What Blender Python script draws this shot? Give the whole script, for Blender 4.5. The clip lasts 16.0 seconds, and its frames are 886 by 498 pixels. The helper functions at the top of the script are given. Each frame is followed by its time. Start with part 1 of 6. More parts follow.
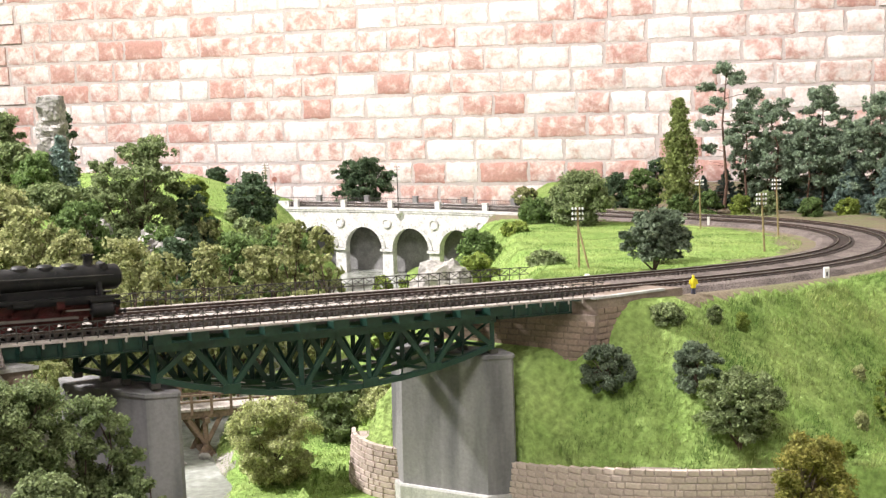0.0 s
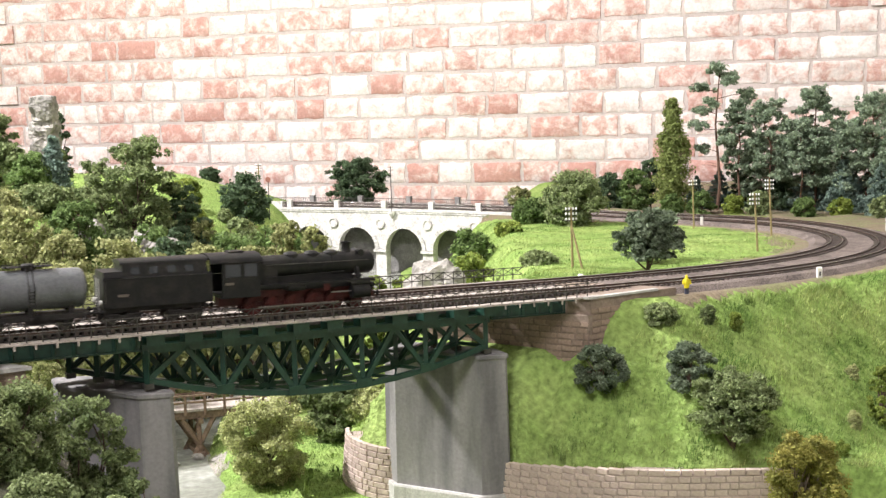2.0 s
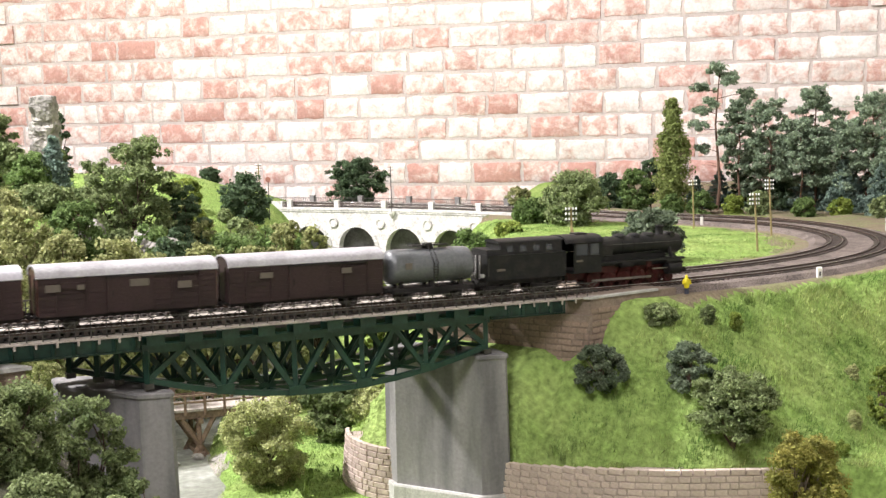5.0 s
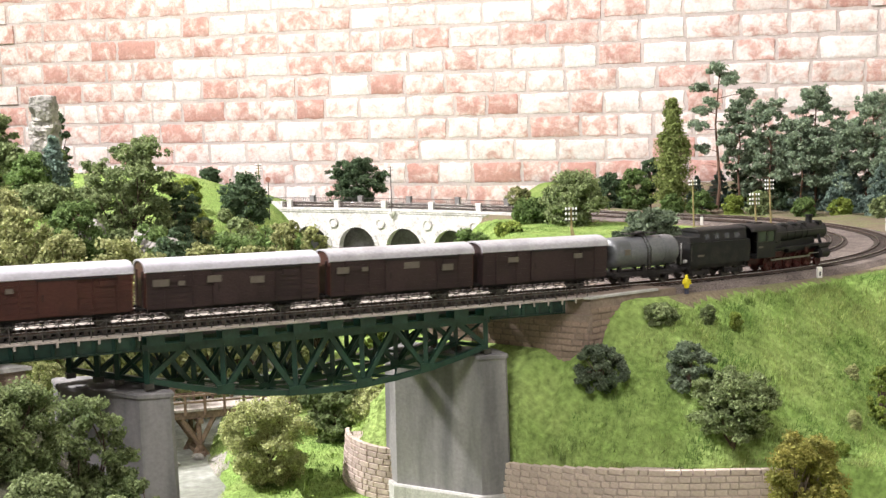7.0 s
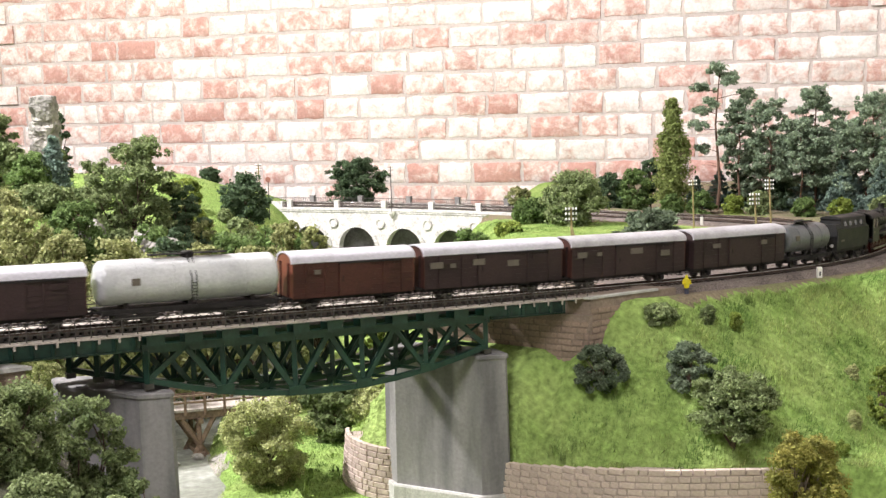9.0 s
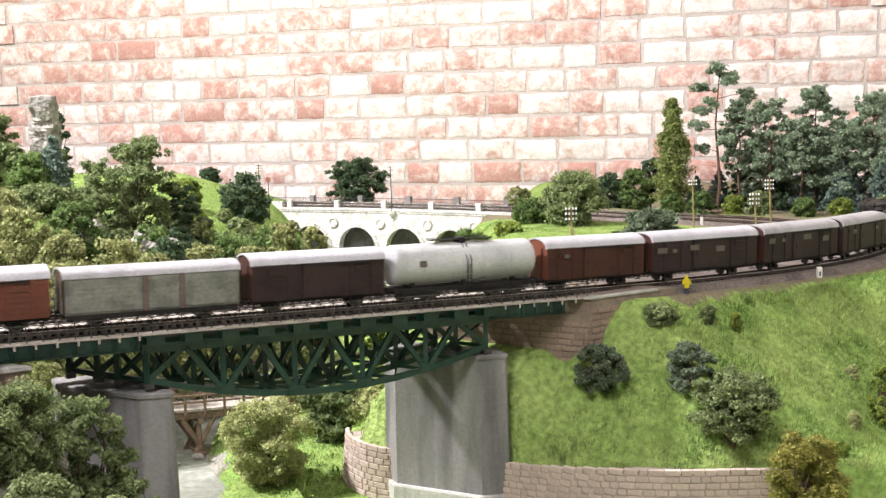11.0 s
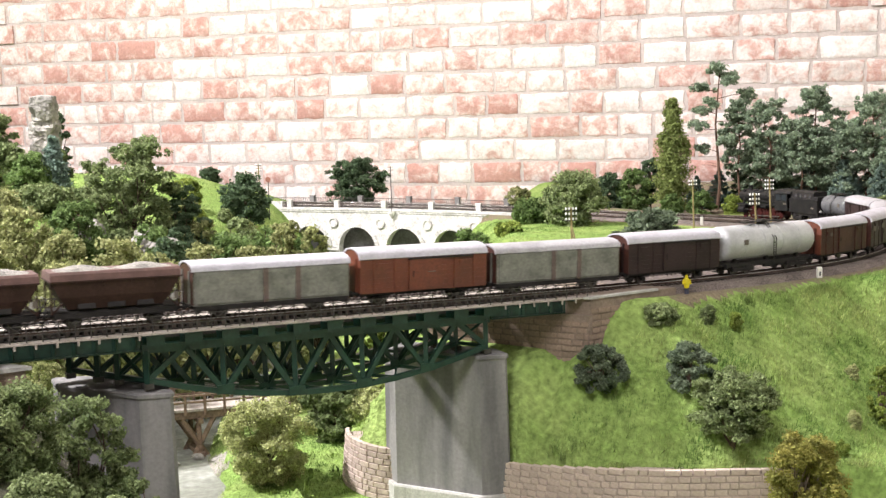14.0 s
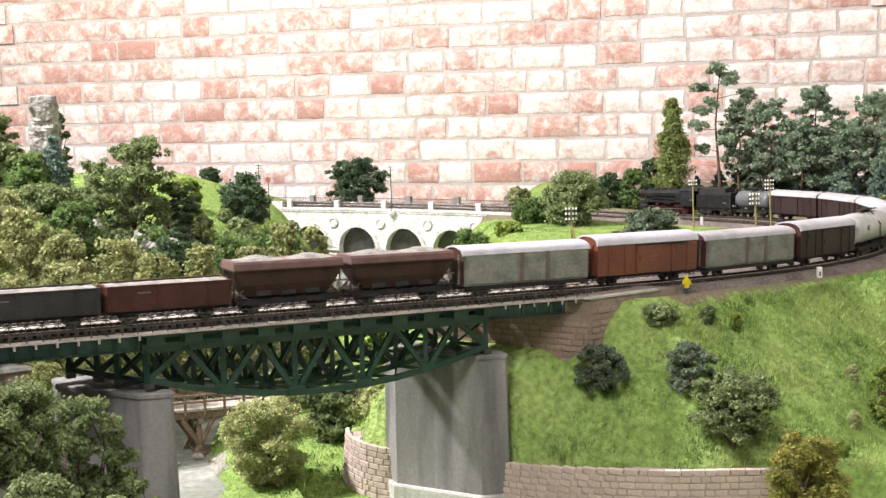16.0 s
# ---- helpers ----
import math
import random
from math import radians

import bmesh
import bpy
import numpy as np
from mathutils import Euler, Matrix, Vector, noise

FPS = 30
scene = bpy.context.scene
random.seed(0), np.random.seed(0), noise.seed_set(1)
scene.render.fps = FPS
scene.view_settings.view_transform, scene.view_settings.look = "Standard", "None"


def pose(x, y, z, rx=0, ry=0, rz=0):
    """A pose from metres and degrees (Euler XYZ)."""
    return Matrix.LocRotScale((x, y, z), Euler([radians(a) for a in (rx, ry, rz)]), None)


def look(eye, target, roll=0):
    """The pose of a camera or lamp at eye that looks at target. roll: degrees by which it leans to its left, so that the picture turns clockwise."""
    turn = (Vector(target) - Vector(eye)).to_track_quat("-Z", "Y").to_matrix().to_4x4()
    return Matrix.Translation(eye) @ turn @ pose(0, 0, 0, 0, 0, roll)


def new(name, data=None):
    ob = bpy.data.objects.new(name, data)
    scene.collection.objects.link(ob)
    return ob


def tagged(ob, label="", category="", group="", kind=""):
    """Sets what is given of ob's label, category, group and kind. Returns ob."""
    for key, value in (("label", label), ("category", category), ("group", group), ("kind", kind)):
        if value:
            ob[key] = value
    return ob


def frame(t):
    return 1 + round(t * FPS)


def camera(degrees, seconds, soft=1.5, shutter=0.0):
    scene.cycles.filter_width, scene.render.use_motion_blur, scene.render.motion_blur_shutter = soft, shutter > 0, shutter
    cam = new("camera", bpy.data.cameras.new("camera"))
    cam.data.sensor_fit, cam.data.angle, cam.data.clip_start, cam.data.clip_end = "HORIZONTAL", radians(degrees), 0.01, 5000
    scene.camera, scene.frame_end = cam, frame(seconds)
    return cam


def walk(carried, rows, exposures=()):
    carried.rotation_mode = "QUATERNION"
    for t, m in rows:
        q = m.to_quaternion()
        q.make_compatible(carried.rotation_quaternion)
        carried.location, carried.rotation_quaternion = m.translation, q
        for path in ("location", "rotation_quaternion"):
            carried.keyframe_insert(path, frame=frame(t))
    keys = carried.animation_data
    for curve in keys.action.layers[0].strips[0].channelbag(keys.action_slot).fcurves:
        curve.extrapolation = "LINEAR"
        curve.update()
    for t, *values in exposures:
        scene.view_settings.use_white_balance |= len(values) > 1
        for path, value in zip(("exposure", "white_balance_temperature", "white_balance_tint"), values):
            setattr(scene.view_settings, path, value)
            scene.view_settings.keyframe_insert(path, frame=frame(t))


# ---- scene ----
cam = camera(39.625, 16.0, soft=1.4, shutter=0.5)
EYE = (0.0, 0.0, 1.4123)


def aim(turn):
    """The camera's pose, turned that many degrees to the left of its resting line."""
    a, p = radians(turn), radians(7.417)
    ahead = (EYE[0] - math.sin(a) * math.cos(p), EYE[1] + math.cos(a) * math.cos(p), EYE[2] - math.sin(p))
    return look(EYE, ahead, -1.65)


walk(cam, [(0.0, aim(0.303)), (0.25, aim(0.24)), (0.5, aim(0.168)), (0.75, aim(0.095)), (1.0, aim(0.033)), (1.25, aim(0.005)),
           (1.5, aim(0.0)), (16.0, aim(0.0))])

# ---- world and light: a lamp-lit room ----
world = bpy.data.worlds.new("room_air")
scene.world = world
world.use_nodes = True
world.node_tree.nodes["Background"].inputs[0].default_value = (0.9, 0.95, 1.0, 1)
world.node_tree.nodes["Background"].inputs[1].default_value = 0.25
scene.view_settings.exposure = 0.4


def area_lamp(name, eye, target, size, watts, colour):
    data = bpy.data.lights.new(name, "AREA")
    data.shape, data.size, data.energy, data.color = "DISK", size, watts, colour
    ob = new(name, data)
    ob.matrix_world = look(eye, target)
    return ob


area_lamp("ceiling_spot_lamp", (-2.05, 1.70, 3.2), (0.0, 1.5, 1.0), 0.16, 172, (1.0, 0.955, 0.965))
# unseen fill lamps, added to brighten the front, the bend and the back wall
area_lamp("overhead_fill_lamp", (-0.5, -0.5, 3.3), (0.0, 1.5, 0.9), 1.0, 60, (1.0, 0.955, 0.975))
area_lamp("overhead_fill_lamp", (0.6, 2.1, 3.3), (0.6, 2.9, 0.0), 0.9, 8, (1.0, 0.955, 0.965))
area_lamp("overhead_fill_lamp", (-1.0, 2.4, 3.3), (-1.1, 3.9, 1.2), 0.9, 3, (1.0, 0.955, 0.965))

# ---- materials ----
def material(name, colour, rough=0.7, metal=0.0, vary=0.25, scale=60.0, fine=400.0, bump=0.2, dist=0.002, second=None, split=(0.45, 0.6), random_hue=0.0, island=0.0,
             spec=0.5, stretch=1.0):
    """A surface with variation at two scales: patches of a second colour and a fine grain with relief."""
    m = bpy.data.materials.new(name)
    m.use_nodes = True
    t = m.node_tree
    n, link = t.nodes, t.links.new
    b = n["Principled BSDF"]
    b.inputs["Roughness"].default_value, b.inputs["Metallic"].default_value = rough, metal
    b.inputs["Specular IOR Level"].default_value = spec
    co = n.new("ShaderNodeTexCoord")
    big, small = n.new("ShaderNodeTexNoise"), n.new("ShaderNodeTexNoise")
    big.inputs["Scale"].default_value, small.inputs["Scale"].default_value = scale, fine
    big.inputs["Detail"].default_value, small.inputs["Detail"].default_value = 5, 3
    if stretch != 1.0:
        place = n.new("ShaderNodeMapping")
        place.inputs["Scale"].default_value = (1, 1, stretch)
        link(co.outputs["Object"], place.inputs["Vector"]), link(place.outputs[0], big.inputs["Vector"])
    else:
        link(co.outputs["Object"], big.inputs["Vector"])
    link(co.outputs["Object"], small.inputs["Vector"])
    ramp = n.new("ShaderNodeValToRGB")
    other = second or tuple(c * (1 - vary) for c in colour)
    ramp.color_ramp.elements[0].position, ramp.color_ramp.elements[1].position = split
    ramp.color_ramp.elements[0].color, ramp.color_ramp.elements[1].color = (*colour, 1), (*other, 1)
    link(big.outputs[0], ramp.inputs[0])
    mixed = n.new("ShaderNodeMix")
    mixed.data_type, mixed.blend_type = "RGBA", "MULTIPLY"
    mixed.inputs[0].default_value = 1.0
    grain = n.new("ShaderNodeMapRange")
    grain.inputs[1].default_value, grain.inputs[2].default_value = 0.25, 0.75
    grain.inputs[3].default_value, grain.inputs[4].default_value = 1 - vary, 1 + vary
    link(small.outputs[0], grain.inputs[0])
    link(ramp.outputs[0], mixed.inputs["A"]), link(grain.outputs[0], mixed.inputs["B"])
    out = mixed.outputs["Result"]
    if random_hue or island:
        hsv = n.new("ShaderNodeHueSaturation")
        info = n.new("ShaderNodeObjectInfo") if random_hue else n.new("ShaderNodeNewGeometry")
        rnd = info.outputs["Random"] if random_hue else info.outputs["Random Per Island"]
        rng = n.new("ShaderNodeMapRange")
        amount = random_hue or island
        rng.inputs[3].default_value, rng.inputs[4].default_value = 1 - amount, 1 + amount
        link(rnd, rng.inputs[0]), link(rng.outputs[0], hsv.inputs["Value"]), link(out, hsv.inputs["Color"])
        out = hsv.outputs[0]
    link(out, b.inputs["Base Color"])
    if bump:
        bp = n.new("ShaderNodeBump")
        bp.inputs["Strength"].default_value, bp.inputs["Distance"].default_value = bump, dist
        link(small.outputs[0], bp.inputs["Height"]), link(bp.outputs[0], b.inputs["Normal"])
    return m


def leaf_material(name, colour, second):
    m = material(name, colour, 0.75, vary=0.3, scale=45, fine=500, bump=0, second=second, split=(0.4, 0.62), island=0.35, spec=0.2)
    t = m.node_tree
    b = t.nodes["Principled BSDF"]
    tr = t.nodes.new("ShaderNodeBsdfTranslucent")
    mx = t.nodes.new("ShaderNodeMixShader")
    mx.inputs[0].default_value = 0.4
    t.links.new(b.inputs["Base Color"].links[0].from_socket, tr.inputs[0])
    t.links.new(b.outputs[0], mx.inputs[1]), t.links.new(tr.outputs[0], mx.inputs[2])
    t.links.new(mx.outputs[0], t.nodes["Material Output"].inputs[0])
    return m


GRASS = material("grass", (0.183, 0.2745, 0.0732), 0.9, vary=0.4, scale=13, fine=160, bump=0.8, dist=0.005, second=(0.25, 0.335, 0.105), split=(0.42, 0.62), spec=0.1)
BLADE = material("grass_blades", (0.1281, 0.2196, 0.0549), 0.8, vary=0.25, scale=16, fine=60, bump=0, second=(0.3538, 0.4209, 0.1525), split=(0.38, 0.62), island=0.4, spec=0.2)
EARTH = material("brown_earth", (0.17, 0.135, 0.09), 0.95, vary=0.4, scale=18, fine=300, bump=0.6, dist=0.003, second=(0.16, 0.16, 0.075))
GRAVELBED = material("river_gravel", (0.27, 0.25, 0.22), 0.9, vary=0.4, scale=40, fine=350, bump=0.8, dist=0.003, second=(0.17, 0.17, 0.12))
BALLAST = material("ballast", (0.21, 0.175, 0.16), 0.95, vary=0.75, scale=26, fine=620, bump=1.0, dist=0.003, second=(0.14, 0.117, 0.107), spec=0.2)
SLEEPER = material("sleeper_wood", (0.045, 0.033, 0.027), 0.85, vary=0.4, scale=150, island=0.4)
RAIL = material("rail_steel", (0.07, 0.045, 0.035), 0.5, metal=0.5, vary=0.3)
RAILTOP = material("polished_rail_head", (0.45, 0.43, 0.41), 0.3, metal=1.0, vary=0.2)
GREEN = material("green_bridge_paint", (0.006396, 0.03198, 0.02239), 0.45, vary=0.3, scale=40, fine=300, bump=0.1, second=(0.009594, 0.04051, 0.02772))
DECK = material("pale_deck_planks", (0.36, 0.32, 0.29), 0.85, vary=0.25, scale=60, fine=500, second=(0.28, 0.245, 0.22), island=0.2)
IRON = material("dark_iron", (0.06, 0.055, 0.05), 0.6, metal=0.3, vary=0.3)
CONCRETE = material("weathered_concrete", (0.235, 0.226, 0.226), 0.9, vary=0.12, scale=38, fine=300, bump=0.15, second=(0.125, 0.122, 0.124), split=(0.42, 0.62), stretch=0.14)
PALECAP = material("pale_concrete_edge", (0.45, 0.44, 0.42), 0.9, vary=0.2, scale=40)
SAND = material("brown_sandstone", (0.25, 0.183, 0.14), 0.9, vary=0.2, scale=50, fine=400, second=(0.20, 0.15, 0.115), random_hue=0.12)
SANDJ = material("brown_mortar", (0.22, 0.17, 0.135), 0.95, vary=0.2)
PINK = material("pale_pink_stone", (0.50, 0.405, 0.36), 0.9, vary=0.15, scale=60, fine=400, second=(0.43, 0.345, 0.305), random_hue=0.1)
PINKJ = material("grey_joint", (0.42, 0.345, 0.31), 0.95, vary=0.2)
WHITESTONE = material("white_limestone", (0.60, 0.585, 0.57), 0.9, vary=0.28, scale=60, fine=190, bump=0.6, dist=0.002, second=(0.46, 0.445, 0.43))
# viaduct stone with the shade of its recesses put into the colour
SHADESTONE = material("shade_grey_stone", (0.21, 0.204, 0.198), 0.95, vary=0.25, scale=60, fine=300)
ROCK = material("pale_rock", (0.33, 0.31, 0.285), 0.95, vary=0.3, scale=28, fine=160, bump=0.8, dist=0.006, second=(0.20, 0.19, 0.175))
WATER = material("shallow_river_water", (0.27, 0.28, 0.245), 0.12, vary=0.2, scale=18, fine=120, bump=0.25, dist=0.003, second=(0.40, 0.41, 0.38))
BARK = material("bark", (0.11, 0.075, 0.055), 0.95, vary=0.4, scale=90, bump=0.6)
PINEBARK = material("pine_bark", (0.13, 0.075, 0.05), 0.95, vary=0.4, scale=90, bump=0.6)
OLDWOOD = material("weathered_timber", (0.17, 0.115, 0.08), 0.9, vary=0.35, scale=70, island=0.25)
POLEWOOD = material("olive_pole_wood", (0.25, 0.20, 0.09), 0.85, vary=0.25)
PORCELAIN = material("white_porcelain", (0.75, 0.75, 0.75), 0.35, vary=0.05)
LEAF = {
    "olive": leaf_material("olive_foliage", (0.35, 0.36, 0.17), (0.24, 0.265, 0.11)),
    # olive leaves again, with the light on the shore put into their colour
    "pale": leaf_material("lit_olive_foliage", (0.52, 0.54, 0.28), (0.40, 0.43, 0.19)),
    "green": leaf_material("green_foliage", (0.17, 0.245, 0.085), (0.115, 0.18, 0.06)),
    "dark": leaf_material("dark_foliage", (0.11, 0.16, 0.09), (0.08, 0.125, 0.065)),
    "blue": leaf_material("blue_green_foliage", (0.19, 0.235, 0.155), (0.125, 0.165, 0.105)),
    "lime": leaf_material("bright_foliage", (0.27, 0.33, 0.075), (0.19, 0.26, 0.06)),
    "gold": leaf_material("golden_olive_foliage", (0.34, 0.31, 0.085), (0.25, 0.25, 0.07)),
    "grey": leaf_material("grey_green_foliage", (0.275, 0.33, 0.155), (0.19, 0.24, 0.11)),
    "column": leaf_material("yellow_green_foliage", (0.26, 0.31, 0.105), (0.19, 0.235, 0.075)),
    "spruce": leaf_material("blue_spruce_needles", (0.23, 0.3047, 0.2587), (0.1495, 0.2127, 0.1782)),
    "moss": leaf_material("mossy_green_foliage", (0.235, 0.285, 0.13), (0.135, 0.18, 0.075)),
    "pine": leaf_material("pine_needles", (0.3105, 0.3852, 0.2702), (0.2185, 0.2875, 0.1955)),
}
BRICK_PLASTER = material("room_plaster", (0.72, 0.69, 0.66), 0.9, vary=0.06, scale=4, fine=60)
MORTAR = material("pale_mortar", (0.50, 0.435, 0.415), 0.95, vary=0.12, scale=12, fine=120, bump=0.4, dist=0.004)
FLOORMAT = material("room_floor", (0.30, 0.26, 0.22), 0.6, vary=0.2, scale=6)
CEILMAT = material("ceiling_paint", (0.78, 0.77, 0.75), 0.9, vary=0.04, scale=4)
FASCIA = material("fascia_board", (0.22, 0.16, 0.11), 0.6, vary=0.2, scale=12)


def brick_material(name, shift):
    """Old red brick under worn whitewash; each brick wears in its own way, and shift bares more of it."""
    m = material(name, (0.80, 0.79, 0.785), 0.9, vary=0.14, scale=26, fine=150, bump=0.5, dist=0.002)
    t = m.node_tree
    n, link = t.nodes, t.links.new
    big = next(k for k in n if k.type == "TEX_NOISE" and k.inputs["Scale"].default_value == 26)
    big.inputs["Detail"].default_value, big.inputs["Roughness"].default_value, big.inputs["Distortion"].default_value = 9, 0.68, 0.4
    co = next(k for k in n if k.type == "TEX_COORD")
    info, comb, add = n.new("ShaderNodeObjectInfo"), n.new("ShaderNodeCombineXYZ"), n.new("ShaderNodeVectorMath")
    add.operation = "MULTIPLY_ADD"
    for i in range(3):
        link(info.outputs["Random"], comb.inputs[i])
    add.inputs[1].default_value = (37.0, 11.0, 23.0)
    link(comb.outputs[0], add.inputs[0]), link(co.outputs["Object"], add.inputs[2]), link(add.outputs[0], big.inputs["Vector"])
    wear, total = n.new("ShaderNodeMapRange"), n.new("ShaderNodeMath")
    wear.inputs[3].default_value, wear.inputs[4].default_value = shift - 0.10, shift + 0.10
    total.operation = "ADD"
    link(info.outputs["Random"], wear.inputs[0]), link(wear.outputs[0], total.inputs[0]), link(big.outputs[0], total.inputs[1])
    ramp = next(k for k in n if k.type == "VALTORGB")
    e = ramp.color_ramp.elements
    e[0].position, e[0].color = 0.37, (0.73, 0.70, 0.69, 1)
    e[1].position, e[1].color = 0.74, (0.45, 0.25, 0.215, 1)
    mid = e.new(0.555)
    mid.color = (0.64, 0.54, 0.51, 1)
    mid2 = e.new(0.62)
    mid2.color = (0.56, 0.39, 0.35, 1)
    link(total.outputs[0], ramp.inputs[0])
    return m


BRICKS = [brick_material("whitewashed_brick", 0.035), brick_material("worn_brick", 0.06), brick_material("bare_red_brick", 0.14)]


# ---- mesh tools ----
class Shape:
    """Collects boxes, tubes, lathes and sweeps into one mesh."""

    def __init__(self):
        self.v, self.f = [], []

    def add(self, verts, faces):
        o = len(self.v)
        self.v += [tuple(p) for p in verts]
        self.f += [tuple(i + o for i in q) for q in faces]
        return self

    def box(self, c, s, m=None, taper=1.0):
        x, y, z = (k / 2 for k in s)
        p = [Vector((i * x * (taper if k > 0 else 1), j * y * (taper if k > 0 else 1), k * z)) for k in (-1, 1) for j in (-1, 1) for i in (-1, 1)]
        p = [(m @ q if m else q) + Vector(c) for q in p]
        return self.add(p, [(0, 2, 3, 1), (4, 5, 7, 6), (0, 1, 5, 4), (2, 6, 7, 3), (0, 4, 6, 2), (1, 3, 7, 5)])

    def bar(self, a, b, w, h, up=(0, 0, 1)):
        """A square bar from a to b."""
        a, b = Vector(a), Vector(b)
        d = (b - a).normalized()
        side = d.cross(Vector(up))
        side = side.normalized() if side.length > 1e-6 else Vector((1, 0, 0))
        top = side.cross(d)
        p = [e + side * (i * w / 2) + top * (j * h / 2) for e in (a, b) for i, j in ((-1, -1), (1, -1), (1, 1), (-1, 1))]
        return self.add(p, [(0, 1, 2, 3), (7, 6, 5, 4), (0, 4, 5, 1), (1, 5, 6, 2), (2, 6, 7, 3), (3, 7, 4, 0)])

    def tube(self, a, b, r0, r1=None, n=8, cap=True):
        r1 = r0 if r1 is None else r1
        a, b = Vector(a), Vector(b)
        d = (b - a).normalized()
        x = d.orthogonal().normalized()
        y = d.cross(x)
        p = [e + (x * math.cos(2 * math.pi * i / n) + y * math.sin(2 * math.pi * i / n)) * r for e, r in ((a, r0), (b, r1)) for i in range(n)]
        f = [(i, (i + 1) % n, n + (i + 1) % n, n + i) for i in range(n)]
        if cap:
            f += [tuple(range(n - 1, -1, -1)), tuple(range(n, 2 * n))]
        return self.add(p, f)

    def lathe(self, rows, origin, axis, n=20):
        """rows of (along, radius) round an axis."""
        d = Vector(axis).normalized()
        x = d.orthogonal().normalized()
        y = d.cross(x)
        p = [Vector(origin) + d * t + (x * math.cos(2 * math.pi * i / n) + y * math.sin(2 * math.pi * i / n)) * r for t, r in rows for i in range(n)]
        f = [(k * n + i, k * n + (i + 1) % n, (k + 1) * n + (i + 1) % n, (k + 1) * n + i) for k in range(len(rows) - 1) for i in range(n)]
        f += [tuple(range(n - 1, -1, -1)), tuple((len(rows) - 1) * n + i for i in range(n))]
        return self.add(p, f)

    def prism(self, outline, x0, x1):
        """An outline in (y, z) pushed along x."""
        n = len(outline)
        p = [(x, y, z) for x in (x0, x1) for y, z in outline]
        f = [(i, (i + 1) % n, n + (i + 1) % n, n + i) for i in range(n)] + [tuple(range(n - 1, -1, -1)), tuple(range(n, 2 * n))]
        return self.add(p, f)

    def sweep(self, rings, closed=True, caps=True):
        n = len(rings[0])
        f = []
        for k in range(len(rings) - 1):
            for i in range(n if closed else n - 1):
                j = (i + 1) % n
                f.append((k * n + i, k * n + j, (k + 1) * n + j, (k + 1) * n + i))
        if caps and closed:
            f += [tuple(range(n - 1, -1, -1)), tuple((len(rings) - 1) * n + i for i in range(n))]
        return self.add([q for r in rings for q in r], f)

    def mesh(self, name, mat, smooth=False, weld=False):
        me = bpy.data.meshes.new(name)
        me.from_pydata(self.v, [], self.f)
        bm = bmesh.new()
        bm.from_mesh(me)
        if weld:
            bmesh.ops.remove_doubles(bm, verts=bm.verts, dist=1e-5)
        if len(bm.faces) < 60000:
            bmesh.ops.recalc_face_normals(bm, faces=bm.faces)
        bm.to_mesh(me)
        bm.free()
        me.materials.append(mat)
        if smooth:
            me.polygons.foreach_set("use_smooth", [True] * len(me.polygons))
            me.set_sharp_from_angle(angle=radians(40))
        return me


def part(name, shape, mat, parent=None, label="", smooth=False, m=None, weld=False):
    me = shape if isinstance(shape, bpy.types.Mesh) else shape.mesh(name, mat, smooth, weld)
    ob = new(name, me)
    if parent:
        ob.parent = parent
    if m:
        ob.matrix_basis = m
    if label:
        ob["label"] = label
    return ob


def thing(name, label, category, group="", kind="", m=None):
    ob = tagged(new(name), label, category, group, kind)
    if m:
        ob.matrix_basis = m
    return ob


def sm(t):
    t = np.clip(t, 0, 1)
    return t * t * (3 - 2 * t)


# ---- the railway line: outer track, by its curvature along the way ----
KNOTS = [-0.2, 0.1, 0.4, 0.7, 1.0, 1.3, 1.7, 2.3]
BENDS = [0.0, 0.738, 1.382, 1.535, 1.335, 0.95, 0.55, 0.4]
STEP = 0.01
WAY = np.arange(-3.2, 3.0, STEP)
turn_ = np.interp(WAY, KNOTS, BENDS)
head_ = np.concatenate([[0], np.cumsum((turn_[1:] + turn_[:-1]) / 2 * STEP)])
ZERO = int(round(3.2 / STEP))
head_ = head_ - head_[ZERO] + 0.55485
mid_ = (head_[1:] + head_[:-1]) / 2
wx_ = np.concatenate([[0], np.cumsum(np.cos(mid_) * STEP)])
wy_ = np.concatenate([[0], np.cumsum(np.sin(mid_) * STEP)])
wx_, wy_ = wx_ - wx_[ZERO] + 0.2406, wy_ - wy_[ZERO] + 1.316
wz_ = 1.2 - 0.03874 * np.clip(WAY, -0.75, 1.5)
GAP = 0.066  # between the two tracks


def line(s, v=0.0, dz=0.0):
    """A point of the line: s along it, v to its left, dz above the rail head."""
    a = np.interp(s, WAY, head_)
    return Vector((float(np.interp(s, WAY, wx_) - v * np.sin(a)), float(np.interp(s, WAY, wy_) + v * np.cos(a)), float(np.interp(s, WAY, wz_) + dz)))


def ride(s, half):
    """The pose of a vehicle whose middle is at s, carried at half its base before and behind."""
    a, b = line(s + half), line(s - half)
    d = (a - b).normalized()
    side = Vector((0, 0, 1)).cross(d).normalized()
    up = d.cross(side)
    m = Matrix((d, side, up)).transposed().to_4x4()
    m.translation = (a + b) / 2
    return m


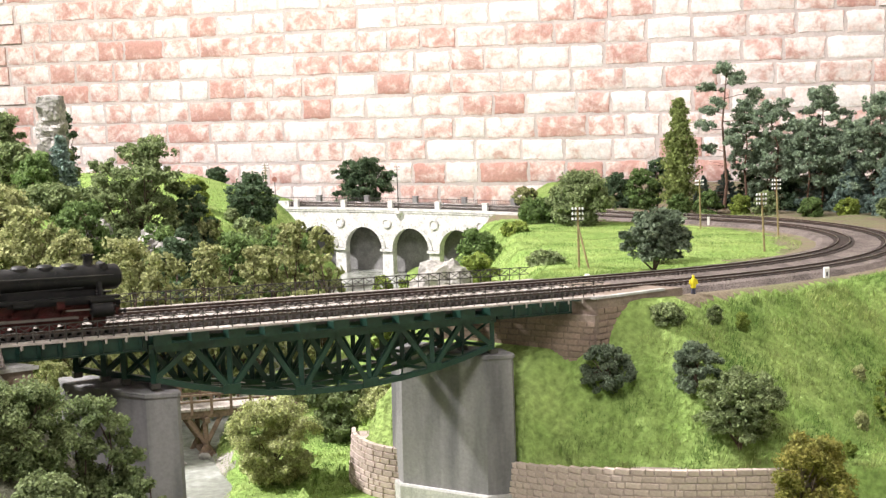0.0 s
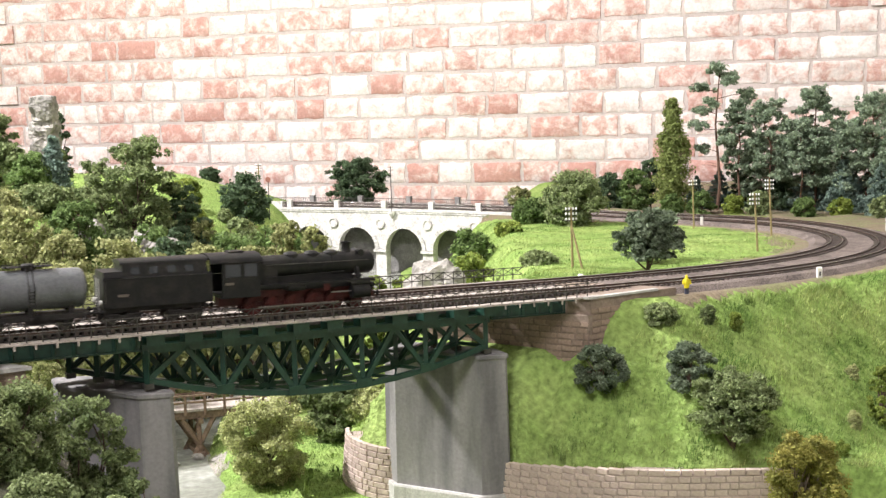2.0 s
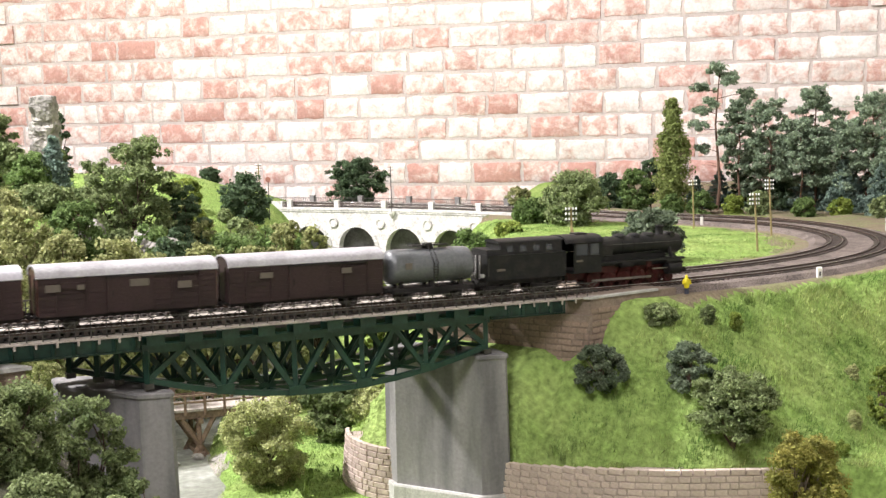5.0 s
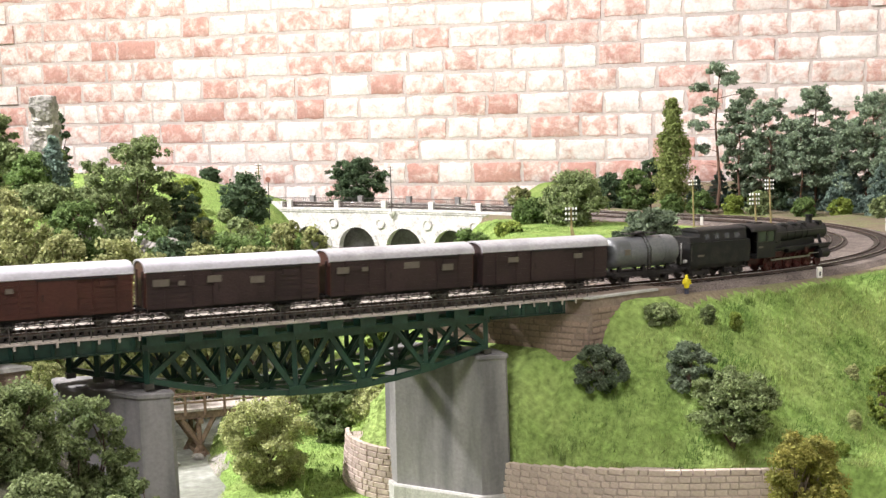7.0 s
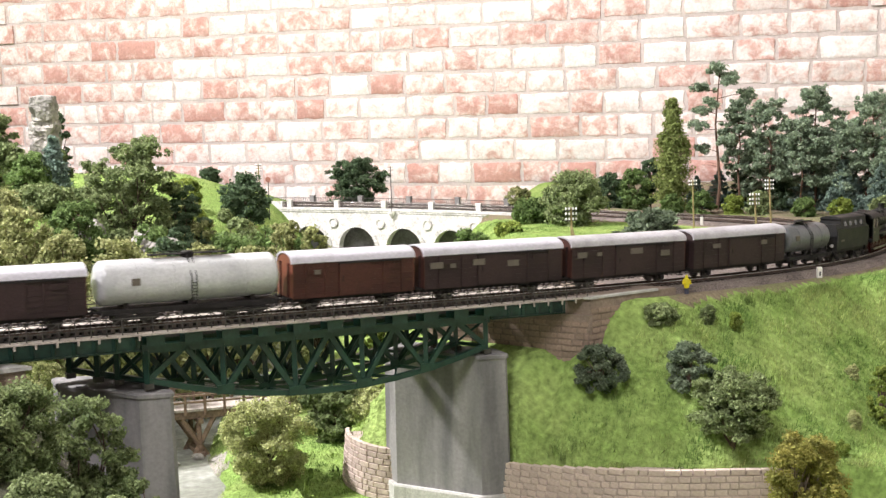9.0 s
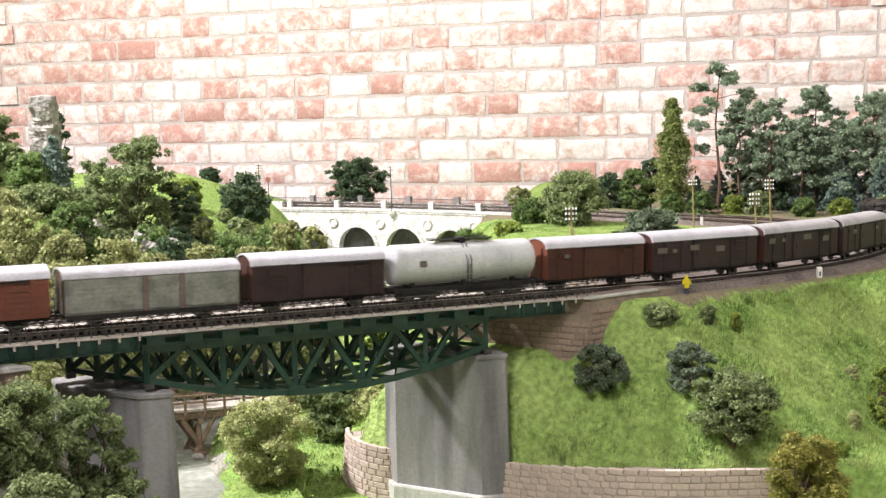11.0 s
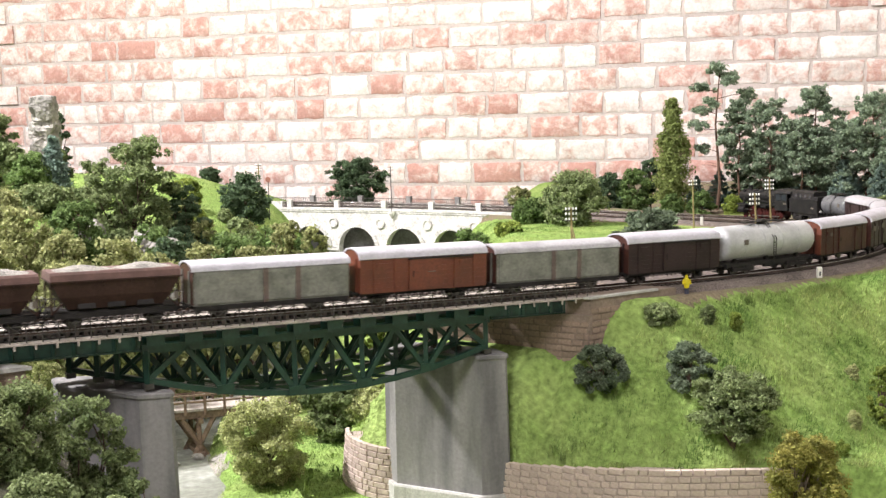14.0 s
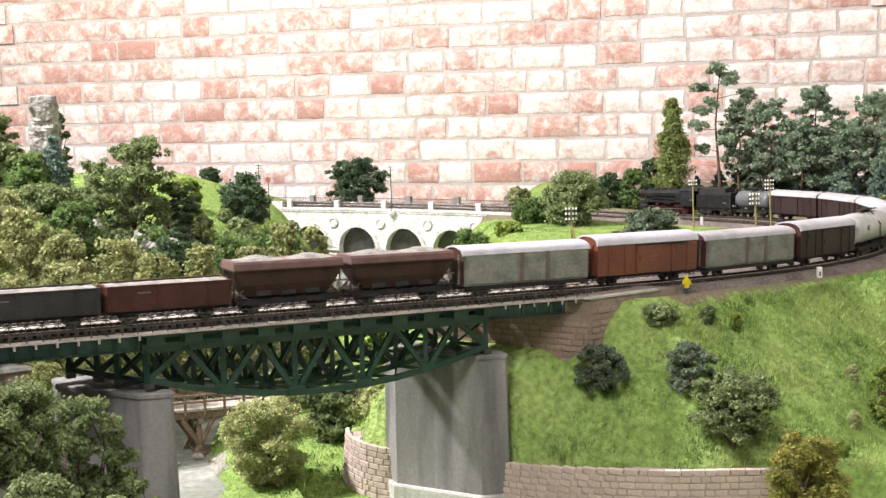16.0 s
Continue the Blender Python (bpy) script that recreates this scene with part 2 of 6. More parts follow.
# ---- ground ----
def nearest(x, y):
    k = np.arange(0, len(WAY), 2)
    px, py = wx_[k], wy_[k]
    x, y = np.atleast_1d(x), np.atleast_1d(y)
    best = np.empty(len(x), int)
    for i in range(0, len(x), 20000):
        d = (x[i:i + 20000, None] - px) ** 2 + (y[i:i + 20000, None] - py) ** 2
        best[i:i + 20000] = k[np.argmin(d, 1)]
    a, dx, dy = head_[best], x - wx_[best], y - wy_[best]
    v = -dx * np.sin(a) + dy * np.cos(a)
    s = WAY[best] + np.clip(dx * np.cos(a) + dy * np.sin(a), -0.02, 0.02)
    return s, v, np.interp(s, WAY, wz_), np.hypot(dx, dy)


def river_x(y):
    return -0.285 + 0.10 * sm((y - 1.5) / 1.4) - (0.045 + 0.055 * sm((y - 1.28) / 0.25)) * (1 - sm((y - 1.75) / 0.6))


def ground_z(x, y):
    x, y = np.atleast_1d(np.asarray(x, float)), np.atleast_1d(np.asarray(y, float))
    s, v, zt, dist = nearest(x, y)
    left = river_x(y) - 0.055 - x
    right = x - river_x(y) - 0.06
    open_ = 1 - sm((y - 3.0) / 0.12)
    floor = 0.972 + 0.022 * sm(np.maximum(left, right) / 0.05)
    # wooded bank beyond the river, a lower shore before the bridge
    top = 1.13 + 0.10 * sm((-0.3 - x) / 0.4) * sm((y - 1.35) / 0.6)
    top = 1.02 + (top - 1.02) * sm((y - 1.15) / 0.35)
    bank = floor + (top - floor) * sm(left / (0.32 - 0.13 * sm((y - 1.8) / 0.6)))
    # meadow inside the loop
    field = 1.186 - 0.044 * (y - 1.35)
    meadow = floor + (field - floor) * sm((x + 0.03) / 0.15) * sm((y - 1.27) / 0.14)
    z = np.where(left > 0, bank, np.maximum(meadow, floor))
    z = np.where(y > 2.9, np.maximum(z, z * open_ + (1 - open_) * (1.135 + 0.10 * sm((-0.25 - x) / 0.5))), z)
    # the ground falls away behind the viaduct
    z = np.where(y > 2.85, z - 0.08 * sm((y - 2.9) / 0.2) * sm((x + 0.38) / 0.14) * (1 - sm((x - 0.16) / 0.15)), z)
    # terrace behind the round retaining wall
    ter = 1.0385 + 0.016 * sm((x - 0.05) / 0.12)
    z = np.where((x > np.interp(y, [1.30, 1.335, 1.365, 1.395, 1.415], [-0.110, -0.111, -0.104, -0.088, -0.060])) & (y < 1.412) & (y > wall_y(x) + 0.008) & (s > -0.6) & (s < 0.5), np.maximum(z, ter), z)
    # embankment under the line
    out = np.maximum(-v - 0.052, 0)
    inn = np.maximum(v - 0.124, 0)
    end = np.maximum(-0.062 - 0.032 * sm((v + 0.062) / 0.025) - s - 0.637 * np.clip(v + 0.041, 0, 0.125), 0)
    steep = 0.80 - 0.75 * sm((s - 0.45) / 0.4)
    bank2 = zt - 0.009 - steep * out - (0.55 + 1.5 * sm((0.05 - s) / 0.2)) * inn - 0.92 * end
    on = (s > -0.5) & (s < 1.83)
    z = np.where(on, np.maximum(z, np.where(inn > 0, np.minimum(bank2, 1.2), bank2)), z)
    z = np.where(on & (np.abs(v - 0.035) < 0.085) & (s > -0.1), np.minimum(z, zt - 0.009), z)
    z = np.where((s > -0.69) & (s < -0.112) & (np.abs(v - 0.035) < 0.105), np.minimum(z, zt - 0.06), z)
    z = np.where((x > -0.15) & (x < 0.345) & (y < wall_y(x) + 0.015), np.minimum(z, 0.988), z)
    # a gully added below the abutment; its shape stands in for a shadow band
    gx, gy = x - 0.108, y - 1.205
    run = np.clip((-gx * 0.56 - gy * 0.83) / 0.085, -0.1, 1.0)
    off = gx + 0.56 * 0.085 * run
    ofy = gy + 0.83 * 0.085 * run
    z = z - 0.024 * np.exp(-(off ** 2 + ofy ** 2) / 0.013 ** 2) * (y > wall_y(x) + 0.012)
    # the grass hill falls away behind its crest
    z = np.where((x < -0.2) & (y > 2.95), z - 0.07 * sm((y - 3.0) / 0.35), z)
    # the line's other ends
    gone = np.maximum(s + 0.715, 0)
    side = np.maximum(np.abs(v - 0.035) - 0.095, 0)
    z = np.where(s < -0.5, np.maximum(z, zt - 0.009 - 0.95 * side - 1.4 * gone), z)
    z = np.where((s > 2.36) & (np.abs(v - 0.03) < 0.3), np.maximum(z, zt - 0.009 - 0.5 * side - 1.5 * np.maximum(2.46 - s, 0)), z)
    return z


WALL_X = [0.36, 0.26, 0.17, 0.13, 0.09, 0.047, -0.01, -0.058, -0.082, -0.097, -0.108, -0.113]
WALL_Y = [1.087, 1.087, 1.091, 1.116, 1.152, 1.190, 1.218, 1.236, 1.252, 1.271, 1.292, 1.312]


def wall_y(x):
    """The line of the round retaining wall, seen from above."""
    return np.interp(np.asarray(x, float), WALL_X[::-1], WALL_Y[::-1])


GX, GY = np.arange(-2.7, 2.25, 0.0085), np.arange(0.62, 3.62, 0.0085)
xs, ys = np.meshgrid(GX, GY)
zs = ground_z(xs.ravel(), ys.ravel())
rough_ = np.array([noise.fractal(Vector((px * 9, py * 9, 0)), 1.0, 2.0, 4) for px, py in zip(xs.ravel(), ys.ravel())])
s_, v_, z_, d_ = nearest(xs.ravel(), ys.ravel())
calm = 1 - 0.93 * ((np.abs(v_ - 0.035) < 0.105) & (d_ < 0.15))
zs = zs + 0.006 * rough_ * calm
me = bpy.data.meshes.new("ground")
nx, ny = len(GX), len(GY)
idx = np.arange(nx * ny).reshape(ny, nx)
quads = np.stack([idx[:-1, :-1], idx[:-1, 1:], idx[1:, 1:], idx[1:, :-1]], -1).reshape(-1, 4)
back_ = 3.66 - 0.305 * xs.ravel()
keep = (ys.ravel() < back_)[quads].all(1)
quads = quads[keep]
me.vertices.add(nx * ny)
me.vertices.foreach_set("co", np.stack([xs.ravel(), ys.ravel(), zs], 1).ravel())
me.loops.add(len(quads) * 4)
me.loops.foreach_set("vertex_index", quads.ravel())
me.polygons.add(len(quads))
me.polygons.foreach_set("loop_start", np.arange(len(quads)) * 4)
me.update()
me.validate()
me.polygons.foreach_set("use_smooth", [True] * len(me.polygons))
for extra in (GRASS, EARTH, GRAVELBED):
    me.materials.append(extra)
cx_, cy_ = xs.ravel()[quads].mean(1), ys.ravel()[quads].mean(1)
cs_, cv_ = s_[quads].mean(1), v_[quads].mean(1)
mottle = rough_[quads].mean(1)
kind_ = np.zeros(len(quads), np.int32)
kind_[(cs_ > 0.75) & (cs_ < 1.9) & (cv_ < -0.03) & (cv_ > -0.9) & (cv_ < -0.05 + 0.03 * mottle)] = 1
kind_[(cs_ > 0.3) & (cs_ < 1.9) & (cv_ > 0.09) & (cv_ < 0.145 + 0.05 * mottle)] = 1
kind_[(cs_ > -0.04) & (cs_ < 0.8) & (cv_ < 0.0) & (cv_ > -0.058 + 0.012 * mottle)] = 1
kind_[(np.abs(cx_ - river_x(cy_)) < 0.075 + 0.02 * mottle) & (cy_ < 2.7)] = 2
kind_[(cx_ < -0.33) & (cy_ > 1.45) & (cy_ < 2.1) & (mottle > 0.15)] = 1
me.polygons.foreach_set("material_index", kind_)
tagged(new("ground", me), "green flocked grass hills of the layout", "ground", kind="structure")


def gz(x, y):
    return float(ground_z(x, y)[0])


def flat_sheet(name, xs0, ys0, z, mat, label, category, nxy=(2, 2)):
    sh = Shape()
    sh.box(((xs0[0] + xs0[1]) / 2, (ys0[0] + ys0[1]) / 2, z), (xs0[1] - xs0[0], ys0[1] - ys0[0], 0.004))
    ob = part(name, sh, mat)
    return tagged(ob, label, category, kind="structure")


flat_sheet("water", (-0.75, 0.25), (0.66, 3.1), 0.980, WATER, "grey-green shallow river with ripples", "river")

# ---- the room ----
def room_wall(name, a, b, z0, z1, thick, mat, label):
    sh = Shape()
    d = (Vector(b) - Vector(a)).normalized()
    nrm = Vector((-d.y, d.x, 0)) * thick
    p = [Vector((*a, z0)), Vector((*b, z0)), Vector((*b, z0)) + nrm, Vector((*a, z0)) + nrm]
    p += [q + Vector((0, 0, z1 - z0)) for q in p]
    sh.add(p, [(0, 1, 2, 3), (4, 7, 6, 5), (0, 4, 5, 1), (1, 5, 6, 2), (2, 6, 7, 3), (3, 7, 4, 0)])
    return tagged(part(name, sh, mat), label, "wall", kind="structure")


wall_back = room_wall("wall_north", (2.72, 3.7 - 0.305 * 2.72), (-3.32, 3.7 + 0.305 * 3.32), 0, 3.4, -0.12, MORTAR, "whitewashed old brick wall with pale mortar")
room_wall("wall_west", (-3.2, 4.6), (-3.2, -2.5), 0, 3.4, -0.1, BRICK_PLASTER, "plain pale plaster wall")
room_wall("wall_south", (-3.2, -2.5), (2.6, -2.5), 0, 3.4, -0.1, BRICK_PLASTER, "plain pale plaster wall")
room_wall("wall_east", (2.6, -2.5), (2.6, 2.85), 0, 3.4, -0.1, BRICK_PLASTER, "plain pale plaster wall")
flat_sheet("floor", (-3.3, 2.7), (-2.6, 4.8), -0.002, FLOORMAT, "plain dark room floor", "floor")
flat_sheet("ceiling", (-3.3, 2.7), (-2.6, 4.8), 3.402, CEILMAT, "plain white ceiling", "ceiling")
tagged(part("layout_fascia", Shape().box((-0.22, 0.605, 0.66), (4.9, 0.02, 0.62)), FASCIA), "dark wooden board along the layout's front edge", "fascia", kind="structure")

# ---- track: ballast, sleepers, rails ----
def along(s0, s1, step=0.02):
    n = max(2, int(round((s1 - s0) / step)) + 1)
    return np.linspace(s0, s1, n)


def ballast_bed(s0, s1, narrow=False):
    """The bed of both tracks; on the viaduct it keeps inside the parapets."""
    sh = Shape()
    prof = [(-0.030, -0.008), (-0.027, -0.0035), (0.014, -0.0035), (0.033, -0.0052), (0.052, -0.0035), (0.081, -0.0035), (0.086, -0.008)] if narrow else [(-0.052, -0.018), (-0.030, -0.0035), (0.014, -0.0035), (0.033, -0.0052), (0.052, -0.0035), (0.096, -0.0035), (0.121, -0.018)]
    sh.sweep([[line(s, v + 0.0015 * noise.noise((s * 60, v * 90, 0)), dz + 0.0008 * noise.noise((s * 90, v * 120, 3))) for v, dz in prof] for s in along(s0, s1, 0.008)], closed=False)
    return sh


track = thing("railway_track", "double model railway track with dark rails on brown ballast", "railway track", kind="structure")
tagged(part("ballast", ballast_bed(-0.068, 1.745), BALLAST, track, "fine grey-brown ballast"), kind="stuff")
part("ballast", ballast_bed(-3.1, -0.70), BALLAST, track)
part("ballast", ballast_bed(1.745, 2.50, True), BALLAST, track)
part("ballast", ballast_bed(2.50, 2.95), BALLAST, track)
for v0 in (0.0, GAP):
    sh = Shape()
    for s in np.arange(-2.2, 2.9, 0.0074):
        a = line(s, v0 - 0.0148, -0.0035)
        b = line(s, v0 + 0.0148, -0.0035)
        sh.bar(a, b, 0.0032, 0.003)
    tagged(part("sleepers", sh, SLEEPER, track, "dark wooden sleepers"), kind="stuff")
    for g in (-0.00825, 0.00825):
        ways = along(-3.1, 2.95, 0.02)
        part("rail", Shape().sweep([[line(s, v0 + g + y, z) for y, z in ((-0.0007, -0.003), (0.0007, -0.003), (0.0006, -0.0003), (-0.0006, -0.0003))] for s in ways]), RAIL, track)
        part("rail_head", Shape().sweep([[line(s, v0 + g + y, z) for y, z in ((-0.0005, -0.0003), (0.0005, -0.0003), (0.0004, 0), (-0.0004, 0))] for s in ways]), RAILTOP, track)

# ---- green steel bridge ----
bridge = thing("railway_bridge", "dark green steel truss railway bridge with pale deck", "bridge")
SKEW = radians(32.5)  # the piers stand oblique to the line
S0, S1 = -0.575, -0.240
TRUSSES = (-0.0145, 0.0135, 0.0330, 0.0610)
NEAR = TRUSSES[0]
HI = -0.0215


def askew(s, v):
    """The place along the line of a square mark s, for a member v to the left, on the oblique bridge."""
    return s - math.tan(SKEW) * (v - NEAR)


def low(t):
    return -0.048 - 0.026 * (1 - (2 * t - 1) ** 2)


def node(i, v, top):
    t = i / 10
    return line(askew(S0 + (S1 - S0) * t, v), v, HI if top else low(t))


for v in TRUSSES:
    chord = part("top_chord", Shape().bar(line(askew(S0, v) - 0.004, v, HI), line(askew(S1, v) + 0.004, v, HI), 0.0045, 0.0065), GREEN, bridge)
    part("top_flange", Shape().bar(line(askew(S0, v) - 0.004, v, HI + 0.0039), line(askew(S1, v) + 0.004, v, HI + 0.0039), 0.0075, 0.0011), GREEN, chord)
    for i in range(10):
        part("bottom_chord", Shape().bar(node(i, v, False), node(i + 1, v, False), 0.0055, 0.0048), GREEN, bridge)
        top, bot = (i + 1, i) if i % 2 == 0 else (i, i + 1)
        ends = node(top, v, True), node(bot, v, False)
        side_ = Vector((math.sin(0.5063), -math.cos(0.5063), 0)) * 0.0017
        brace = part("diagonal", Shape().bar(ends[0] + side_, ends[1] + side_, 0.0011, 0.0046).bar(ends[0] - side_, ends[1] - side_, 0.0011, 0.0046), GREEN, bridge)
        lattice = Shape()
        for k in range(1, 6):
            q = ends[0].lerp(ends[1], k / 6)
            lattice.bar(q + side_ * 1.3, q - side_ * 1.3, 0.0018, 0.0018)
        part("lacing", lattice, GREEN, brace)
    for i in range(0, 11, 2):
        w = 0.0062 if i in (0, 10) else 0.0034
        part("truss_post", Shape().bar(node(i, v, True), node(i, v, False) - Vector((0, 0, 0.003 if i in (0, 10) else 0)), w, 0.0045, up=(1, 0, 0)), GREEN, bridge)
        if i in (0, 10):
            continue
        c_ = node(i, v, False) + Vector((0, 0, 0.0025))
        d_ = line(0.0 + askew(S0, v) + 0.008, v) - line(askew(S0, v), v)
        d_.z = 0
        part("gusset_plate", Shape().bar(c_ - d_ + side_ * 2, c_ + d_ + side_ * 2, 0.0008, 0.008), GREEN, bridge)
for v, u in ((TRUSSES[0], TRUSSES[1]), (TRUSSES[2], TRUSSES[3])):
    for i in range(11):
        part("cross_beam", Shape().bar(node(i, v, True), node(i, u, True), 0.003, 0.005), GREEN, bridge)
        part("cross_brace", Shape().bar(node(i, v, False), node(i, u, False), 0.0028, 0.003), GREEN, bridge)
        if i % 2 == 0:
            part("sway_brace", Shape().bar(node(i, v, True), node(i, u, False), 0.0016, 0.0022), GREEN, bridge)
            part("sway_brace", Shape().bar(node(i, u, True), node(i, v, False), 0.0016, 0.0022), GREEN, bridge)
    for i in range(10):
        part("lateral_brace", Shape().bar(node(i, v, False), node(i + 1, u, False), 0.0016, 0.0022), GREEN, bridge)
for v in TRUSSES:
    for i in (0, 10):
        part("bearing", Shape().box(node(i, v, False) - Vector((0, 0, 0.0052)), (0.008, 0.008, 0.0046), Matrix.Rotation(0.5063, 3, "Z")), IRON, bridge)
# box brackets that carry the walkway above the truss
for i in range(11):
    s = S0 + 0.004 + i * (S1 - S0 - 0.008) / 10
    for v, e in ((NEAR, -0.0315), (TRUSSES[3], 0.096)):
        q = askew(s, v)
        sh = Shape().bar(line(q, v, HI + 0.0085), line(q, e, HI + 0.0105), 0.0135, 0.0066)
        sh.bar(line(q, e, HI + 0.0105), line(q, e - 0.0008 if e < 0 else e + 0.0008, HI + 0.0105), 0.0155, 0.0086)
        part("deck_bracket", sh, GREEN, bridge)
# plate girders at both ends
for a, b in ((-0.705, S0 - 0.005), (S1 + 0.006, -0.138)):
    for v in TRUSSES:
        a_, b_ = (a, askew(b, v)) if a < -0.7 else (askew(a, v), askew(b, v))
        girder = part("plate_girder", Shape().bar(line(a_, v, -0.0145), line(b_, v, -0.0145), 0.003, 0.014), GREEN, bridge)
        for dz in (-0.0215, -0.0074):
            part("girder_flange", Shape().bar(line(a_, v, dz), line(b_, v, dz), 0.008, 0.0013), GREEN, girder)
        if v == NEAR:
            for s in np.arange(a_ + 0.004, b_, 0.0165):
                part("stiffener", Shape().bar(line(s, v - 0.0028, -0.0208), line(s, v - 0.0028, -0.0082), 0.0016, 0.003, up=(1, 0, 0)), GREEN, girder)
                part("walkway_bracket", Shape().bar(line(s, v, -0.0085), line(s, -0.0335, -0.0068), 0.0022, 0.0022), GREEN, girder)
                part("deck_hanger", Shape().bar(line(s, -0.0368, -0.0058), line(s, -0.0368, -0.0092), 0.0026, 0.0014, up=(1, 0, 0)), DECK, bridge)
    for s in np.arange(a + 0.01, b, 0.033):
        for v, u in ((TRUSSES[0], TRUSSES[1]), (TRUSSES[2], TRUSSES[3])):
            part("cross_beam", Shape().bar(line(askew(s, v), v, -0.015), line(askew(s, u), u, -0.015), 0.003, 0.009), GREEN, bridge)
# deck: pale walkways beside and between the tracks, stringers under the rails
for v0, v1 in ((-0.0365, -0.0285), (0.0185, 0.0475), (0.0895, 0.1035)):
    sh = Shape()
    for s in np.arange(-0.703, -0.118, 0.006):
        a, b = line(s + 0.003, v0, -0.0047), line(s + 0.003, v1, -0.0047 + 0.0004 * random.random())
        sh.bar(a, b, 0.0056, 0.0018)
    tagged(part("walkway_planks", sh, DECK, bridge, "pale grey timber walkway"), kind="stuff")
    part("walkway_edge", Shape().bar(line(-0.703, v0, -0.0049), line(-0.118, v0, -0.0049), 0.0012, 0.0014), DECK, bridge)
for v0 in (0.0, GAP):
    for g in (-0.00825, 0.00825):
        part("stringer", Shape().bar(line(-0.703, v0 + g, -0.0095), line(-0.12, v0 + g, -0.0095), 0.004, 0.0075), IRON, bridge)
# lattice railings
for v in (-0.0355, 0.1025):
    for z in (0.0022, 0.0098):
        part("railing_rail", Shape().bar(line(-0.70, v, z), line(-0.12, v, z), 0.0007, 0.0008), IRON, bridge)
    n = 46
    for i in range(n):
        s, e = -0.70 + 0.58 * i / n, -0.70 + 0.58 * (i + 1) / n
        part("railing_post", Shape().bar(line(s, v, -0.004), line(s, v, 0.0105), 0.0009, 0.0009, up=(1, 0, 0)), IRON, bridge)
        part("railing_brace", Shape().bar(line(s, v, 0.0022), line(e, v, 0.0098), 0.0005, 0.0006), IRON, bridge)
        part("railing_brace", Shape().bar(line(s, v, 0.0098), line(e, v, 0.0022), 0.0005, 0.0006), IRON, bridge)

# ---- piers ----
def pier(corner, length, thick, top, bottom, foot):
    """A long concrete pier oblique to the line, with pointed noses, a cap and a footing ledge; corner: where its near long face ends."""
    ob = thing("bridge_pier", "tall weathered grey concrete bridge pier with streaks", "bridge pier", "bridge piers")
    a = 0.5063 + math.pi / 2 + SKEW
    back = Vector((math.cos(a), math.sin(a), 0))
    across = Vector((math.sin(a), -math.cos(a), 0))
    c = Vector((*corner, 0))

    def ring(z, g):
        """The outline grown by g; the nose's tip is blunt."""
        pts = [(0 - g * 0.4, -g), (-0.021 - g, thick * 0.44), (-0.021 - g, thick * 0.56), (0 - g * 0.4, thick + g), (length + g * 0.4, thick + g), (length + 0.021 + g, thick * 0.56),
               (length + 0.021 + g, thick * 0.44), (length + g * 0.4, -g)]
        return [Vector((0, 0, z)) + c + back * t + across * n for t, n in pts]

    h = top - bottom
    part("shaft", Shape().sweep([ring(bottom + (h - 0.004) * t, 0.0022 * (1 - t)) for t in (0, 0.25, 0.5, 0.75, 1)]), CONCRETE, ob)
    part("cap", Shape().sweep([ring(top - 0.004, 0.0016), ring(top - 0.001, 0.0016), ring(top, 0.0006)]), CONCRETE, ob, "thin worn concrete cap slab")
    part("footing", Shape().sweep([ring(bottom - 0.03, 0.006), ring(foot - 0.002, 0.006), ring(foot, 0.005)]), PALECAP, ob, "pale concrete footing ledge")
    return ob


pier((-0.2605, 1.0150), 0.094, 0.034, 1.1640, 0.97, 1.0)
pier((0.0320, 1.1780), 0.096, 0.034, 1.1530, 0.985, 1.012)


# ---- stone walls in courses ----
def stone_wall(owner, point, nrm, length, heights, mat, lo, hi, proud=0.0009, seed=1, limit=300):
    """Single stones along a curve: point(l, z) on the face, nrm(l) outward. Past the limit they join into one mesh."""
    rng = random.Random(seed)
    cache, rest, count = {}, Shape(), 0
    for k in range(len(heights) - 1):
        z0, z1 = heights[k], heights[k + 1]
        l = -rng.random() * hi
        while l < length:
            w = round(rng.uniform(lo, hi), 3)
            a, b = max(l, 0), min(l + w, length)
            l += w
            if b - a < lo * 0.4:
                continue
            mid = (a + b) / 2
            p, q = point(mid, (z0 + z1) / 2), nrm(mid)
            side = Vector((-q.y, q.x, 0))
            m = Matrix((side, q, Vector((0, 0, 1)))).transposed().to_4x4()
            m.translation = p
            size = (round(b - a - 0.0007, 4), round(z1 - z0 - 0.0007, 4))
            if size not in cache:
                x, z = size[0] / 2, size[1] / 2
                e = 0.0004
                sh = Shape().add([(-x, -0.004, -z), (x, -0.004, -z), (x, -0.004, z), (-x, -0.004, z), (-x + e, proud, -z + e), (x - e, proud, -z + e), (x - e, proud, z - e), (-x + e, proud, z - e)],
                                 [(4, 5, 6, 7), (0, 1, 5, 4), (1, 2, 6, 5), (2, 3, 7, 6), (3, 0, 4, 7), (0, 3, 2, 1)])
                cache[size] = sh.mesh("stone", mat)
            m = m @ pose(0, rng.uniform(-0.0002, 0.0003), 0, rng.uniform(-0.6, 0.6), 0, rng.uniform(-0.6, 0.6))
            count += 1
            if count <= limit:
                part("stone", cache[size], mat, owner, m=m)
            else:
                me_ = cache[size]
                rest.add([m @ q.co for q in me_.vertices], [tuple(q.vertices) for q in me_.polygons])
    if rest.v:
        tagged(part("stones", rest, mat, owner), kind="stuff")


